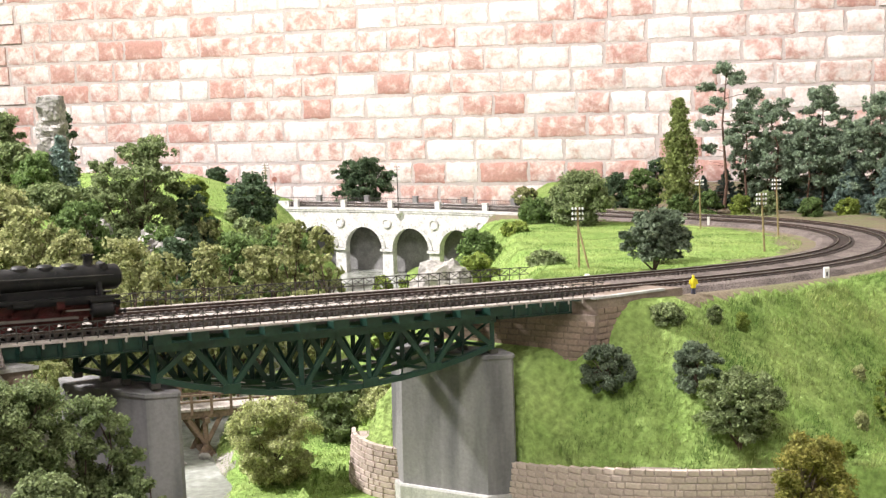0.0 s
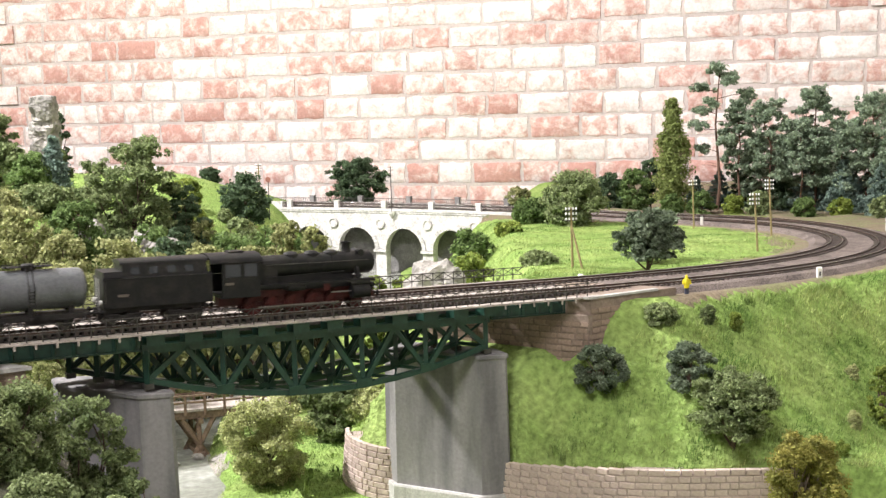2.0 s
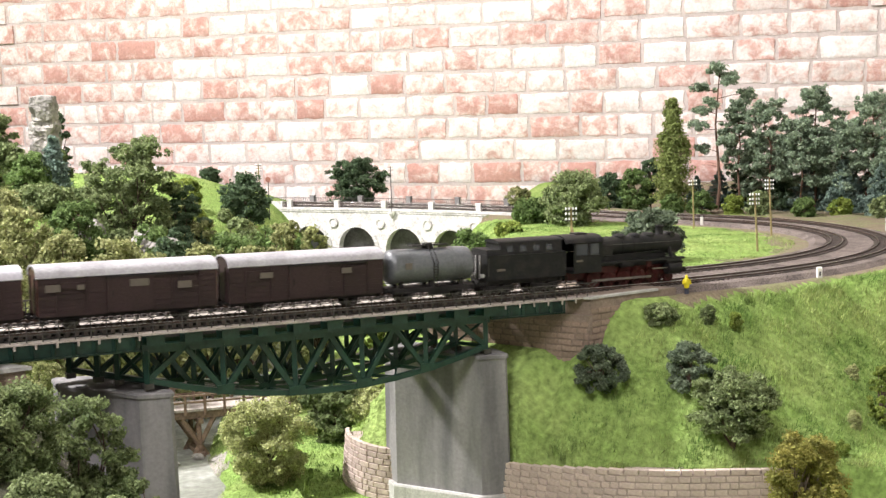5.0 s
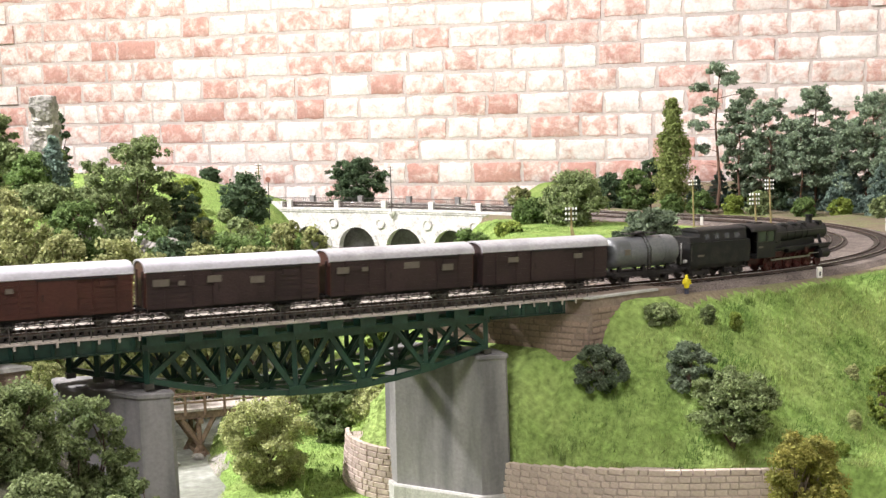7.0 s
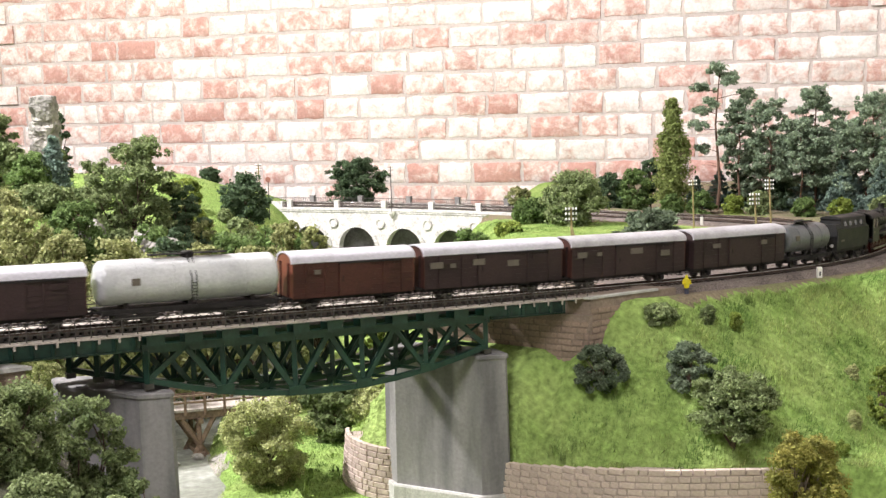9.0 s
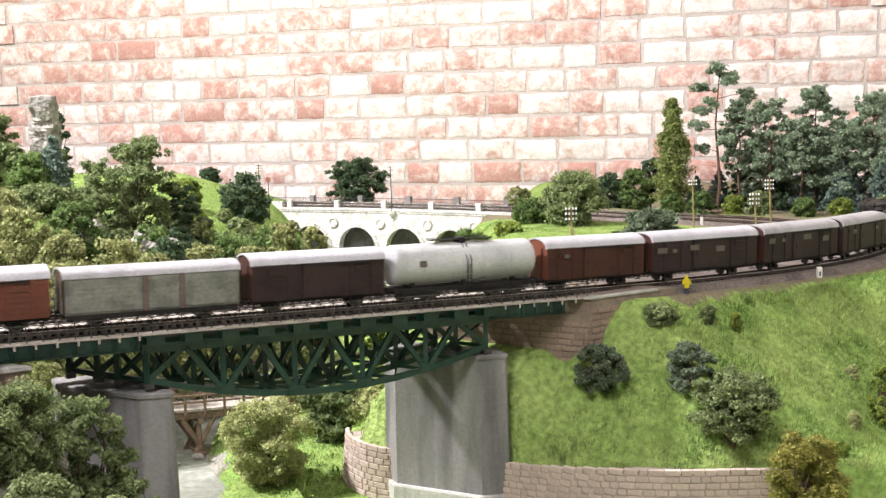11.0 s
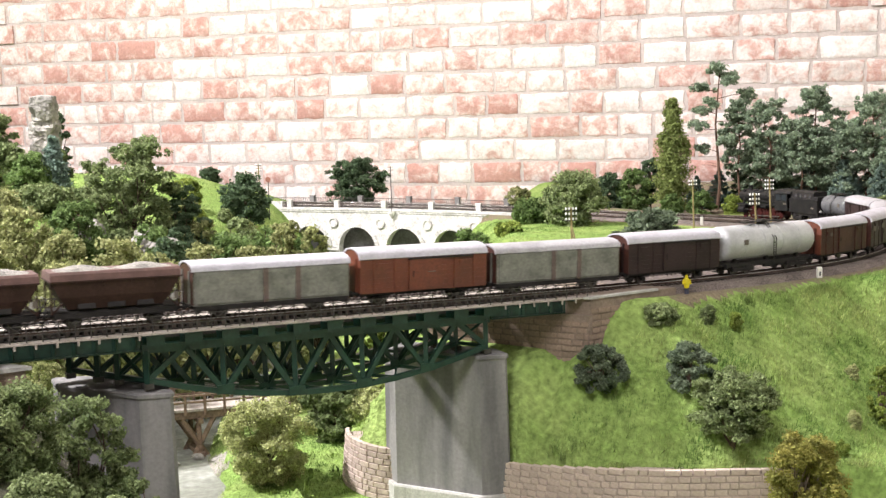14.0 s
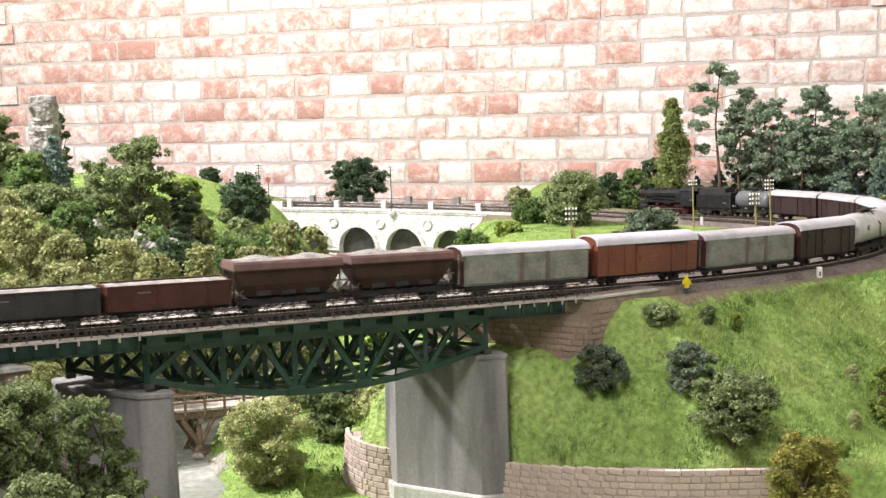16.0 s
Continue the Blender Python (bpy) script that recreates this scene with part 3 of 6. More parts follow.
# right abutment: a block of brown sandstone courses
abut = thing("wall_abutment", "brown sandstone bridge abutment in regular courses", "abutment", kind="structure")
A = 0.5063
du, dv = Vector((math.cos(A), math.sin(A), 0)), Vector((-math.sin(A + SKEW), math.cos(A + SKEW), 0))
end_n = Vector((math.cos(A + SKEW), math.sin(A + SKEW), 0))
front_n = Vector((-math.sin(A), math.cos(A), 0))
c0 = line(-0.160)


def block(s0, s1, v0, v1, z0, z1, base=c0):
    p = [base + du * s + dv * v for s, v in ((s0, v0), (s1, v0), (s1, v1), (s0, v1))]
    q = [Vector((*(k.xy), z)) for z in (z0, z1) for k in p]
    return Shape().add(q, [(0, 3, 2, 1), (4, 5, 6, 7), (0, 1, 5, 4), (1, 2, 6, 5), (2, 3, 7, 6), (3, 0, 4, 7)])


part("core", block(0.001, 0.110, -0.049, 0.13, 1.06, float(c0.z) - 0.006), SANDJ, abut, "brown joints")
part("seat", block(-0.004, 0.001, -0.051, 0.132, 1.06, float(c0.z) - 0.023), SANDJ, abut)
rows_ = [1.075 + 0.0064 * i for i in range(19)]
stone_wall(abut, lambda l, z: Vector((*(c0 + du * (l + 0.001) + dv * -0.049).xy, z)), lambda l: -front_n, 0.11, rows_, SAND, 0.010, 0.019, seed=3)
stone_wall(abut, lambda l, z: Vector((*(c0 + du * -0.004 + dv * (0.132 - l)).xy, z)), lambda l: -end_n, 0.183, rows_[:17], SAND, 0.010, 0.019, seed=4)
stone_wall(abut, lambda l, z: Vector((*(c0 + du * (-0.004 + l) + dv * -0.051).xy, z)), lambda l: -front_n, 0.012, rows_[:17], SAND, 0.010, 0.016, seed=5)
part("coping", block(-0.002, 0.085, -0.0507, -0.044, float(c0.z) - 0.0068, float(c0.z) - 0.0045), PALECAP, abut, "pale coping slabs")
# left abutment
c1 = line(-0.702)
abut2 = thing("wall_abutment", "brown stone abutment with pale coping at the bridge's far end", "abutment", kind="structure")
part("core", block(-0.12, 0.0, -0.045, 0.125, 1.0, float(c1.z) - 0.026, c1), SANDJ, abut2)
part("coping", block(-0.12, 0.003, -0.048, 0.128, float(c1.z) - 0.0255, float(c1.z) - 0.0225, c1), PALECAP, abut2)
stone_wall(abut2, lambda l, z: Vector((*(c1 + du * 0.0 + dv * (0.125 - l)).xy, z)), lambda l: end_n, 0.17, [1.03 + 0.0098 * i for i in range(18)], SAND, 0.016, 0.028, seed=6)
stone_wall(abut2, lambda l, z: Vector((*(c1 + du * (l - 0.12) + dv * -0.045).xy, z)), lambda l: -front_n, 0.12, [1.03 + 0.0098 * i for i in range(18)], SAND, 0.016, 0.028, seed=7)

# round retaining wall of pink stone
retain = thing("retaining_wall", "low curved retaining wall of pale pink ashlar", "retaining wall", kind="structure")
bend_x, bend_y = WALL_X + [-0.113], WALL_Y + [1.328]
ticks = np.linspace(0, len(bend_x) - 1, 90)
smooth_x, smooth_y = (np.convolve(np.pad(np.interp(ticks, range(len(bend_x)), k), 4, mode="edge"), np.ones(9) / 9, mode="valid") for k in (bend_x, bend_y))
curve = [Vector((float(x), float(y), 0)) for x, y in zip(smooth_x, smooth_y)]
dists = np.concatenate([[0], np.cumsum([(curve[i + 1] - curve[i]).length for i in range(len(curve) - 1)])])


def wall_pt(l, z):
    return Vector((float(np.interp(l, dists, [p.x for p in curve])), float(np.interp(l, dists, [p.y for p in curve])), z))


def wall_n(l):
    d = (wall_pt(min(l + 0.01, dists[-1]), 0) - wall_pt(max(l - 0.01, 0), 0)).normalized()
    return Vector((-d.y, d.x, 0)) if Vector((-d.y, d.x, 0)).dot(Vector((-0.3, -1, 0))) > 0 else Vector((d.y, -d.x, 0))


def wall_top(l):
    return 1.041 + 0.016 * float(sm((wall_pt(l, 0).x - 0.05) / 0.12))


core = Shape()
core.sweep([[wall_pt(l, 0.97) + wall_n(l) * (0.10 * (wall_top(l) - 0.97) - 0.0005), wall_pt(l, wall_top(l) - 0.002) - wall_n(l) * 0.0005, wall_pt(l, wall_top(l) - 0.002) - wall_n(l) * 0.024, wall_pt(l, 0.97) - wall_n(l) * 0.024]
            for l in np.linspace(0, dists[-1], 70)])
part("core", core, PINKJ, retain)
for k in range(9):
    def pt_(l, z):
        p = wall_pt(l, z)
        p.z = wall_top(l) - 0.0062 * (8.5 - z)
        return p + wall_n(l) * 0.10 * (wall_top(l) - p.z)
    stone_wall(retain, lambda l, z: pt_(l, k + 0.5), wall_n, float(dists[-1]), [0.0, 0.0062], PINK, 0.008, 0.0165, proud=0.0005, seed=20 + k, limit=34)


# ---- white stone viaduct at the back ----
via = thing("arched_viaduct", "white limestone railway viaduct with round arches and iron railings", "viaduct")
V0, V1 = 1.765, 2.47
NV, FV = 0.097, -0.035


def vz(s):
    return 1.1465


ARCHES = [(1.811, 0.052), (1.944, 0.052), (2.077, 0.052), (2.210, 0.052), (2.343, 0.052)]
SPRING = 1.042
TOPV = 1.135


def arch_half(s):
    for c, r in ARCHES:
        if abs(s - c) < r:
            return math.sqrt(r * r - (s - c) ** 2)
    return None


samples = []
for c, r in ARCHES:
    samples += [c - r * math.cos(math.pi * i / 16) for i in range(17)]
samples = sorted(set([V0, V1] + samples + list(np.linspace(V0, V1, 30))))
face = Shape()
for a, b in zip(samples[:-1], samples[1:]):
    if b - a < 1e-6:
        continue
    inside = arch_half((a + b) / 2) is not None
    za = SPRING + (arch_half(a) or 0) if inside else 0.93
    zb = SPRING + (arch_half(b) or 0) if inside else 0.93
    pa, pb = [], []
    for s, z in ((a, za), (b, zb)):
        for v in (NV, NV - 0.02):
            for zz in (z, TOPV):
                p = line(s, v)
                p.z = zz
                pa.append(p)
    # near face, underside, back face, top
    face.add(pa, [(0, 4, 5, 1), (0, 2, 6, 4), (2, 3, 7, 6), (1, 5, 7, 3)])
    for c, r in ARCHES:
        for e in (-1, 1):
            if abs((c + e * r) - (a if e > 0 else b)) < 1e-6 and not inside:
                o = 0 if e > 0 else 4
                low_ = []
                for k in (0, 2):
                    q = pa[o + k].copy()
                    q.z = SPRING
                    low_.append(q)
                face.add([pa[o], pa[o + 2], low_[1], low_[0]], [(0, 1, 2, 3)])
part("near_wall", face, WHITESTONE, via, weld=True)
# closes the arches at the back; their shade is in its dark tone
part("far_wall", Shape().sweep([[Vector((*line(s, v).xy, z)) for v, z in ((FV, 0.93), (FV + 0.07, 0.93), (FV + 0.07, TOPV - 0.004), (FV, TOPV - 0.004))] for s in along(V0, V1, 0.03)]), SHADESTONE, via, "viaduct stone behind the arches, darkened for shade")
part("roadbed", Shape().sweep([[Vector((*line(s, v).xy, z)) for v, z in ((FV, TOPV - 0.008), (NV - 0.004, TOPV - 0.008), (NV - 0.004, TOPV - 0.001), (FV, TOPV - 0.001))] for s in along(V0, V1, 0.03)]), SHADESTONE, via)
part("cornice", Shape().sweep([[Vector((*line(s, v).xy, z)) for v, z in ((NV + 0.004, TOPV - 0.002), (NV + 0.004, TOPV + 0.003), (NV - 0.014, TOPV + 0.003), (NV - 0.014, TOPV - 0.002))] for s in along(V0 - 0.03, V1, 0.02)]), WHITESTONE, via)
part("cornice_shadow_line", Shape().sweep([[Vector((*line(s, v).xy, z)) for v, z in ((NV + 0.0022, TOPV - 0.0065), (NV + 0.0022, TOPV - 0.002), (NV - 0.01, TOPV - 0.002), (NV - 0.01, TOPV - 0.0065))] for s in along(V0 - 0.03, V1, 0.02)]), WHITESTONE, via)
for c, r in ARCHES:
    ring = Shape()
    for i in range(21):
        t0, t1 = math.pi * i / 21, math.pi * (i + 0.88) / 21
        p = []
        for rr, vv in ((r - 0.001, NV), (r + 0.009, NV), (r - 0.001, NV + 0.0025), (r + 0.009, NV + 0.0025)):
            for t in (t0, t1):
                q = line(c - rr * math.cos(t), vv)
                q.z = SPRING + rr * math.sin(t)
                p.append(q)
        part("voussoir", Shape().add(p, [(0, 1, 3, 2), (4, 6, 7, 5), (0, 4, 5, 1), (2, 3, 7, 6), (0, 2, 6, 4), (1, 5, 7, 3)]), WHITESTONE, via)
    for e in (-1, 1):
        q = line(c + e * (r + 0.013), NV + 0.001)
        q.z = SPRING - 0.002
        part("impost", Shape().box(q, (0.03, 0.012, 0.006), Matrix.Rotation(2.66, 3, "Z")), WHITESTONE, via)
    q = line(c - 0.0665, NV - 0.002)
    q.z = SPRING + 0.062
    nrm = (line(c, NV + 1) - line(c, NV)).normalized()
    part("roundel", Shape().lathe([(0, 0.0125), (0.006, 0.0125), (0.0065, 0.0085), (0.004, 0.008)], q, nrm, 20), WHITESTONE, via)
for i, s in enumerate(np.arange(V0 - 0.03, V1 + 0.02, 0.0665)):
    # posts on the far side take the stone darkened for shade
    for v, mat in ((NV - 0.006, WHITESTONE), (FV + 0.006, SHADESTONE)):
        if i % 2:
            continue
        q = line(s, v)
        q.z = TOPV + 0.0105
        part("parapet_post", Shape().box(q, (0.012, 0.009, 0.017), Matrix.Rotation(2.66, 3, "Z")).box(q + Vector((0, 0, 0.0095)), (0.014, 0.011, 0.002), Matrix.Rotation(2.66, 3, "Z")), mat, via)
    for v in (NV - 0.006, FV + 0.006):
        sh = Shape()
        for z in (0.006, 0.0145):
            a, b = line(s, v), line(s + 0.0665, v)
            a.z = b.z = TOPV + z
            sh.bar(a, b, 0.0009, 0.0011)
        for j in range(1, 13):
            a = line(s + 0.0665 * j / 13, v)
            sh.bar((a.x, a.y, TOPV + 0.002), (a.x, a.y, TOPV + 0.0165), 0.0007, 0.0007, up=(1, 0, 0))
        part("iron_railing", sh, IRON, via, "thin dark iron railing")
# solid end walls of the parapet
for s0, s1 in ((V1 - 0.05, V1 + 0.10), (V0 - 0.09, V0 - 0.03)):
    part("end_parapet", Shape().sweep([[Vector((*line(s, v).xy, z)) for v, z in ((NV, 1.05), (NV - 0.012, 1.05), (NV - 0.012, TOPV + 0.017), (NV, TOPV + 0.017))] for s in along(s0, s1, 0.02)]), WHITESTONE, via)

# ---- trees and bushes ----
def leaves_mesh(name, clumps, leaf, count, mat, rng, droop=0.0):
    """Many small leaves on clumps of (centre, radius); each leaf is a bent pair of triangles."""
    c = np.array([p for p, r in clumps], float)
    r = np.array([r for p, r in clumps], float)
    k = rng.integers(0, len(clumps), count)
    d = rng.normal(size=(count, 3))
    d /= np.linalg.norm(d, axis=1)[:, None]
    rad = r[k] * rng.uniform(0.3, 1.12, count)
    p = c[k] + d * rad[:, None] * np.array([1, 1, 0.8])
    n = d * 0.6 + rng.normal(size=(count, 3)) * 0.7 + np.array([0, 0, 0.35 - droop])
    n /= np.linalg.norm(n, axis=1)[:, None]
    t = np.cross(n, rng.normal(size=(count, 3)))
    t /= np.linalg.norm(t, axis=1)[:, None]
    b = np.cross(n, t)
    size = leaf * rng.uniform(0.6, 1.5, count)[:, None]
    q = np.stack([p - t * size, p - b * size * 0.6 + n * size * 0.25, p + t * size, p + b * size * 0.6 + n * size * 0.25], 1).reshape(-1, 3)
    me = bpy.data.meshes.new(name)
    me.vertices.add(len(q))
    me.vertices.foreach_set("co", q.ravel())
    me.loops.add(len(q))
    me.loops.foreach_set("vertex_index", np.arange(len(q)))
    me.polygons.add(count)
    me.polygons.foreach_set("loop_start", np.arange(count) * 4)
    me.update()
    me.validate()
    me.materials.append(mat)
    return me


TREE_NO = [0]


def tree(x, y, top, width, tone, form="round", crown=0.8, label="", category="tree", leaf=0.0026, density=1.0, z=None, depth=None):
    """A tree or bush standing on the ground: its top's height, its crown's width and the share of its height that the crown takes."""
    TREE_NO[0] += 1
    rng = np.random.default_rng(100 + TREE_NO[0])
    base = gz(x, y) - 0.004 if z is None else z
    h = max(top - base, 0.02)
    names = {"bush": "bush", "cypress": "cypress_tree", "pine": "pine_tree", "spruce": "spruce_tree"}
    ob = thing(names.get(form, "tree"), label, category, m=pose(x, y, base))
    w = width / 2
    trunk, clumps = Shape(), []
    bark = PINEBARK if form in ("pine",) else BARK
    tr = max(0.0018, h * (0.013 if form == "pine" else 0.018))

    def limb(a, b, r):
        m = (Vector(a) + Vector(b)) / 2 + Vector(rng.normal(size=3) * (Vector(b) - Vector(a)).length * 0.08)
        trunk.tube(a, m, r, r * 0.7, 6, False)
        trunk.tube(m, b, r * 0.7, r * 0.35, 6, False)

    if form in ("round", "bush"):
        ch = h * (1.0 if form == "bush" else crown)
        z0 = h - ch
        n = int((150 if form == "round" else 140) * max(0.6, min(1.6, (width / 0.09) ** 0.9)))
        lobes = [(rng.uniform(0, 6.28), rng.uniform(0.25, 0.95), rng.uniform(0.55, 1.05)) for _ in range(7)]
        for i in range(n):
            u, a = rng.uniform(0.06, 1.0), rng.uniform(0, 6.28)
            edge = 1.0 if u < 0.45 else math.sqrt(max(0.02, 1 - ((u - 0.45) / 0.62) ** 2))
            if u < 0.3:
                edge *= (0.62 + 1.25 * u) if form == "round" else (0.86 + 0.45 * u)
            bulge = 0.72 + 0.36 * max(math.cos(a - l[0]) * math.exp(-((u - l[1]) / 0.22) ** 2) * l[2] for l in lobes)
            rr = w * edge * bulge * rng.uniform(0.02, 1.0) ** 0.5
            clumps.append(((rr * math.cos(a), rr * math.sin(a), z0 + ch * u * 0.93), w * rng.uniform(0.10, 0.24)))
        fork = h - ch * 0.75
        trunk.tube((0, 0, -0.004), (0, 0, max(fork, 0.006)), tr * 1.25, tr * 0.8, 8)
        for c, r in clumps[:: max(1, n // 14)]:
            limb((0, 0, max(fork, 0.006) * rng.uniform(0.6, 1.0)), c, tr * 0.5)
    elif form == "oak":
        ch = h * crown
        z0 = h - ch
        n = 46
        for i in range(n):
            u = (i + 0.5) / n
            a = i * 2.4 + rng.uniform(-0.5, 0.5)
            edge = math.sin(math.pi * (0.22 + 0.66 * u)) ** 0.7
            rr = w * edge * rng.uniform(0.30, 0.88)
            e = Vector((rr * math.cos(a), rr * math.sin(a), z0 + ch * (0.10 + 0.80 * u)))
            lobe = w * rng.uniform(0.20, 0.34)
            if i % 2 == 0:
                limb((0, 0, z0 * 0.8 + ch * 0.48 * u), e, tr * 0.36)
            for j in range(13):
                o = rng.normal(size=3)
                o = o / np.linalg.norm(o) * lobe * rng.uniform(0.35, 1.0)
                clumps.append(((e.x + o[0], e.y + o[1], e.z + abs(o[2]) * 0.62 - lobe * 0.15), lobe * rng.uniform(0.22, 0.42)))
        for i in range(70):
            a = rng.uniform(0, 6.28)
            clumps.append(((w * rng.uniform(0.1, 0.62) * math.cos(a), w * rng.uniform(0.1, 0.62) * math.sin(a), z0 + ch * rng.uniform(0.12, 0.78)), w * rng.uniform(0.10, 0.2)))
        trunk.tube((0, 0, -0.004), (0, 0, z0 + ch * 0.5), tr * 1.3, tr * 0.6, 8)
        for a in (0.6, 2.9):
            limb((0, 0, z0 * 0.35), (w * 0.35 * math.cos(a), w * 0.35 * math.sin(a), z0 + ch * 0.35), tr * 0.8)
    elif form == "cypress":
        for i in range(220):
            u, a = i / 220, rng.uniform(0, 6.28)
            edge = min(1, 0.9 + u * 0.8) * (1 - max(0, u - 0.45) / 0.58) ** 0.7
            rr = w * edge * rng.uniform(0.1, 0.85)
            clumps.append(((rr * math.cos(a), rr * math.sin(a), h * (0.03 + 0.93 * u)), w * rng.uniform(0.26, 0.42) * (0.45 + edge * 0.6)))
        trunk.tube((0, 0, -0.004), (0, 0, h * 0.9), tr, tr * 0.2, 8)
    elif form == "pine":
        bend = [Vector((rng.normal() * w * 0.08, rng.normal() * w * 0.08, h * t)) for t in (0, 0.2, 0.4, 0.6, 0.8, 0.97)]
        bend[0] = Vector((0, 0, -0.004))
        for i in range(5):
            trunk.tube(bend[i], bend[i + 1], tr * (1 - i * 0.16), tr * (1 - (i + 1) * 0.16), 7, False)
        n = 13 if h > 0.27 else 27
        for i in range(n):
            u = 1 - crown + crown * (i + 0.5) / n
            a = i * 2.4 + rng.uniform(-0.4, 0.4)
            reach = w * (0.95 if u < 0.8 else 0.75) * rng.uniform(0.45, 1.0) * (1 if u < 0.9 else 0.5)
            k = min(4, int(u * 5))
            st = bend[k].lerp(bend[k + 1], min(1, u * 5 - k))
            e = st + Vector((reach * math.cos(a), reach * math.sin(a), h * 0.03))
            limb(st, e, tr * 0.24)
            for j in range(10):
                o = rng.normal(size=3) * w * 0.15
                clumps.append(((e.x + o[0], e.y + o[1], e.z + o[2] * 0.45), w * rng.uniform(0.08, 0.17)))
        clumps.append(((bend[5].x, bend[5].y, h * 0.97), w * 0.28))
        for i in range(9):
            u, a = rng.uniform(0.1, max(0.14, 1 - crown)), rng.uniform(0, 6.28)
            limb((0, 0, h * u), (w * 0.5 * math.cos(a), w * 0.5 * math.sin(a), h * u + rng.uniform(-0.01, 0.01)), tr * 0.14)
    else:  # spruce
        trunk.tube((0, 0, -0.004), (0, 0, h * 0.97), tr, tr * 0.15, 8)
        for i in range(150):
            u, a = i / 150, rng.uniform(0, 6.28)
            rr = w * (1 - u) ** 0.85 * rng.uniform(0.35, 1.0)
            clumps.append(((rr * math.cos(a), rr * math.sin(a), h * (0.08 + 0.9 * u) - rr * 0.15), w * rng.uniform(0.1, 0.2) * (1.15 - u)))
    part("trunk", trunk, bark, ob, smooth=True)
    count = int(min(30000 if form == "oak" else 16000, max(3800, 7200 * density * (width / 0.085) * (1.25 if form in ("pine", "spruce", "oak") else 1.0))))
    if y < 1.45:
        leaf, count = leaf * 0.55, int(count * 2.8)
    leaf *= 1.0 + 0.16 * max(0.0, min(1.0, (y - 1.4) / 1.2))
    part("crown", leaves_mesh("crown", clumps, leaf, count, LEAF[tone], rng), LEAF[tone], ob)
    return ob


DECID = "model tree with clumpy %s foliage on a dark trunk"
# wooded bank beyond the river
tree(-0.503, 2.00, 1.366, 0.185, "moss", "oak", crown=0.92, label="large open-crowned tree with mossy green foliage and forked trunk", density=2.2)
tree(-0.428, 2.03, 1.287, 0.095, "dark", "oak", crown=0.96, density=1.5, label="dark green tree beside the large tree")
tree(-0.722, 2.16, 1.325, 0.09, "green", crown=0.97, label="ivy-green tree at the rock's foot", density=1.3)
tree(-0.700, 2.24, 1.335, 0.06, "moss", crown=0.97, label="slender green tree at the rock's foot", density=1.3)
tree(-0.684, 2.18, 1.352, 0.056, "spruce", "cypress", label="narrow blue-green ivy column against the rock", density=1.6)
tree(-0.850, 2.35, 1.400, 0.12, "moss", "oak", label=DECID % "bright green")
tree(-0.80, 2.25, 1.34, 0.10, "moss", label=DECID % "light green")
tree(-0.762, 2.45, 1.40, 0.06, "dark", label="dark green tree beside the rock pillar")
for x, y, t, w, c in ((-0.606, 1.75, 1.268, 0.10, "olive"), (-0.53, 1.70, 1.240, 0.09, "olive"), (-0.429, 1.60, 1.243, 0.10, "olive"), (-0.369, 1.55, 1.230, 0.075, "olive"),
                      (-0.318, 1.62, 1.232, 0.075, "olive"), (-0.33, 1.90, 1.215, 0.085, "green"), (-0.225, 1.75, 1.247, 0.07, "olive"), (-0.181, 1.72, 1.243, 0.06, "olive"),
                      (-0.265, 1.68, 1.215, 0.07, "olive"), (-0.57, 1.9, 1.26, 0.09, "green"), (-0.44, 1.85, 1.235, 0.08, "green"), (-0.68, 1.85, 1.29, 0.1, "olive"),
                      (-0.66, 2.02, 1.275, 0.09, "moss"), (-0.40, 2.02, 1.222, 0.08, "olive"), (-0.46, 2.12, 1.236, 0.08, "olive"), (-0.30, 2.1, 1.2, 0.08, "green"), (-0.36, 2.2, 1.205, 0.07, "grey"), (-0.35, 1.98, 1.2, 0.08, "green"), (-0.24, 1.92, 1.2, 0.07, "green"), 
                      (-0.42, 1.48, 1.2, 0.08, "olive"), (-0.54, 1.5, 1.21, 0.09, "olive"), (-0.61, 2.1, 1.262, 0.07, "moss"), (-0.42, 1.95, 1.22, 0.07, "dark"), (-0.20, 1.62, 1.16, 0.06, "olive"),
                      (-0.48, 1.55, 1.22, 0.08, "olive"), (-0.60, 1.6, 1.235, 0.09, "olive"), (-0.39, 1.75, 1.225, 0.07, "dark")):
    tree(x, y, t, w * 1.15, c, crown=0.97, label=DECID % ("pale olive" if c == "olive" else "mid-green"))
tree(-0.45, 1.35, 1.128, 0.065, "olive", crown=0.9, label=DECID % "olive")
# shore under the bridge
# olive bushes here use the brightened leaves in place of stronger light
tree(-0.198, 1.30, 1.088, 0.098, "pale", "bush", label="broad pale olive bush on the river shore", category="bush", density=1.4)
tree(-0.135, 1.46, 1.068, 0.09, "moss", "bush", label="grey-green bush on the river shore", category="bush", density=1.2)
tree(-0.085, 1.44, 1.075, 0.08, "pale", "bush", label="pale olive bush on the river shore", category="bush", density=1.2)
tree(-0.215, 1.60, 1.035, 0.06, "pale", "bush", label="small pale bush beyond the footbridge", category="bush")
tree(-0.065, 1.53, 1.048, 0.06, "lime", "bush", label="yellow-green bush on the river shore", category="bush")
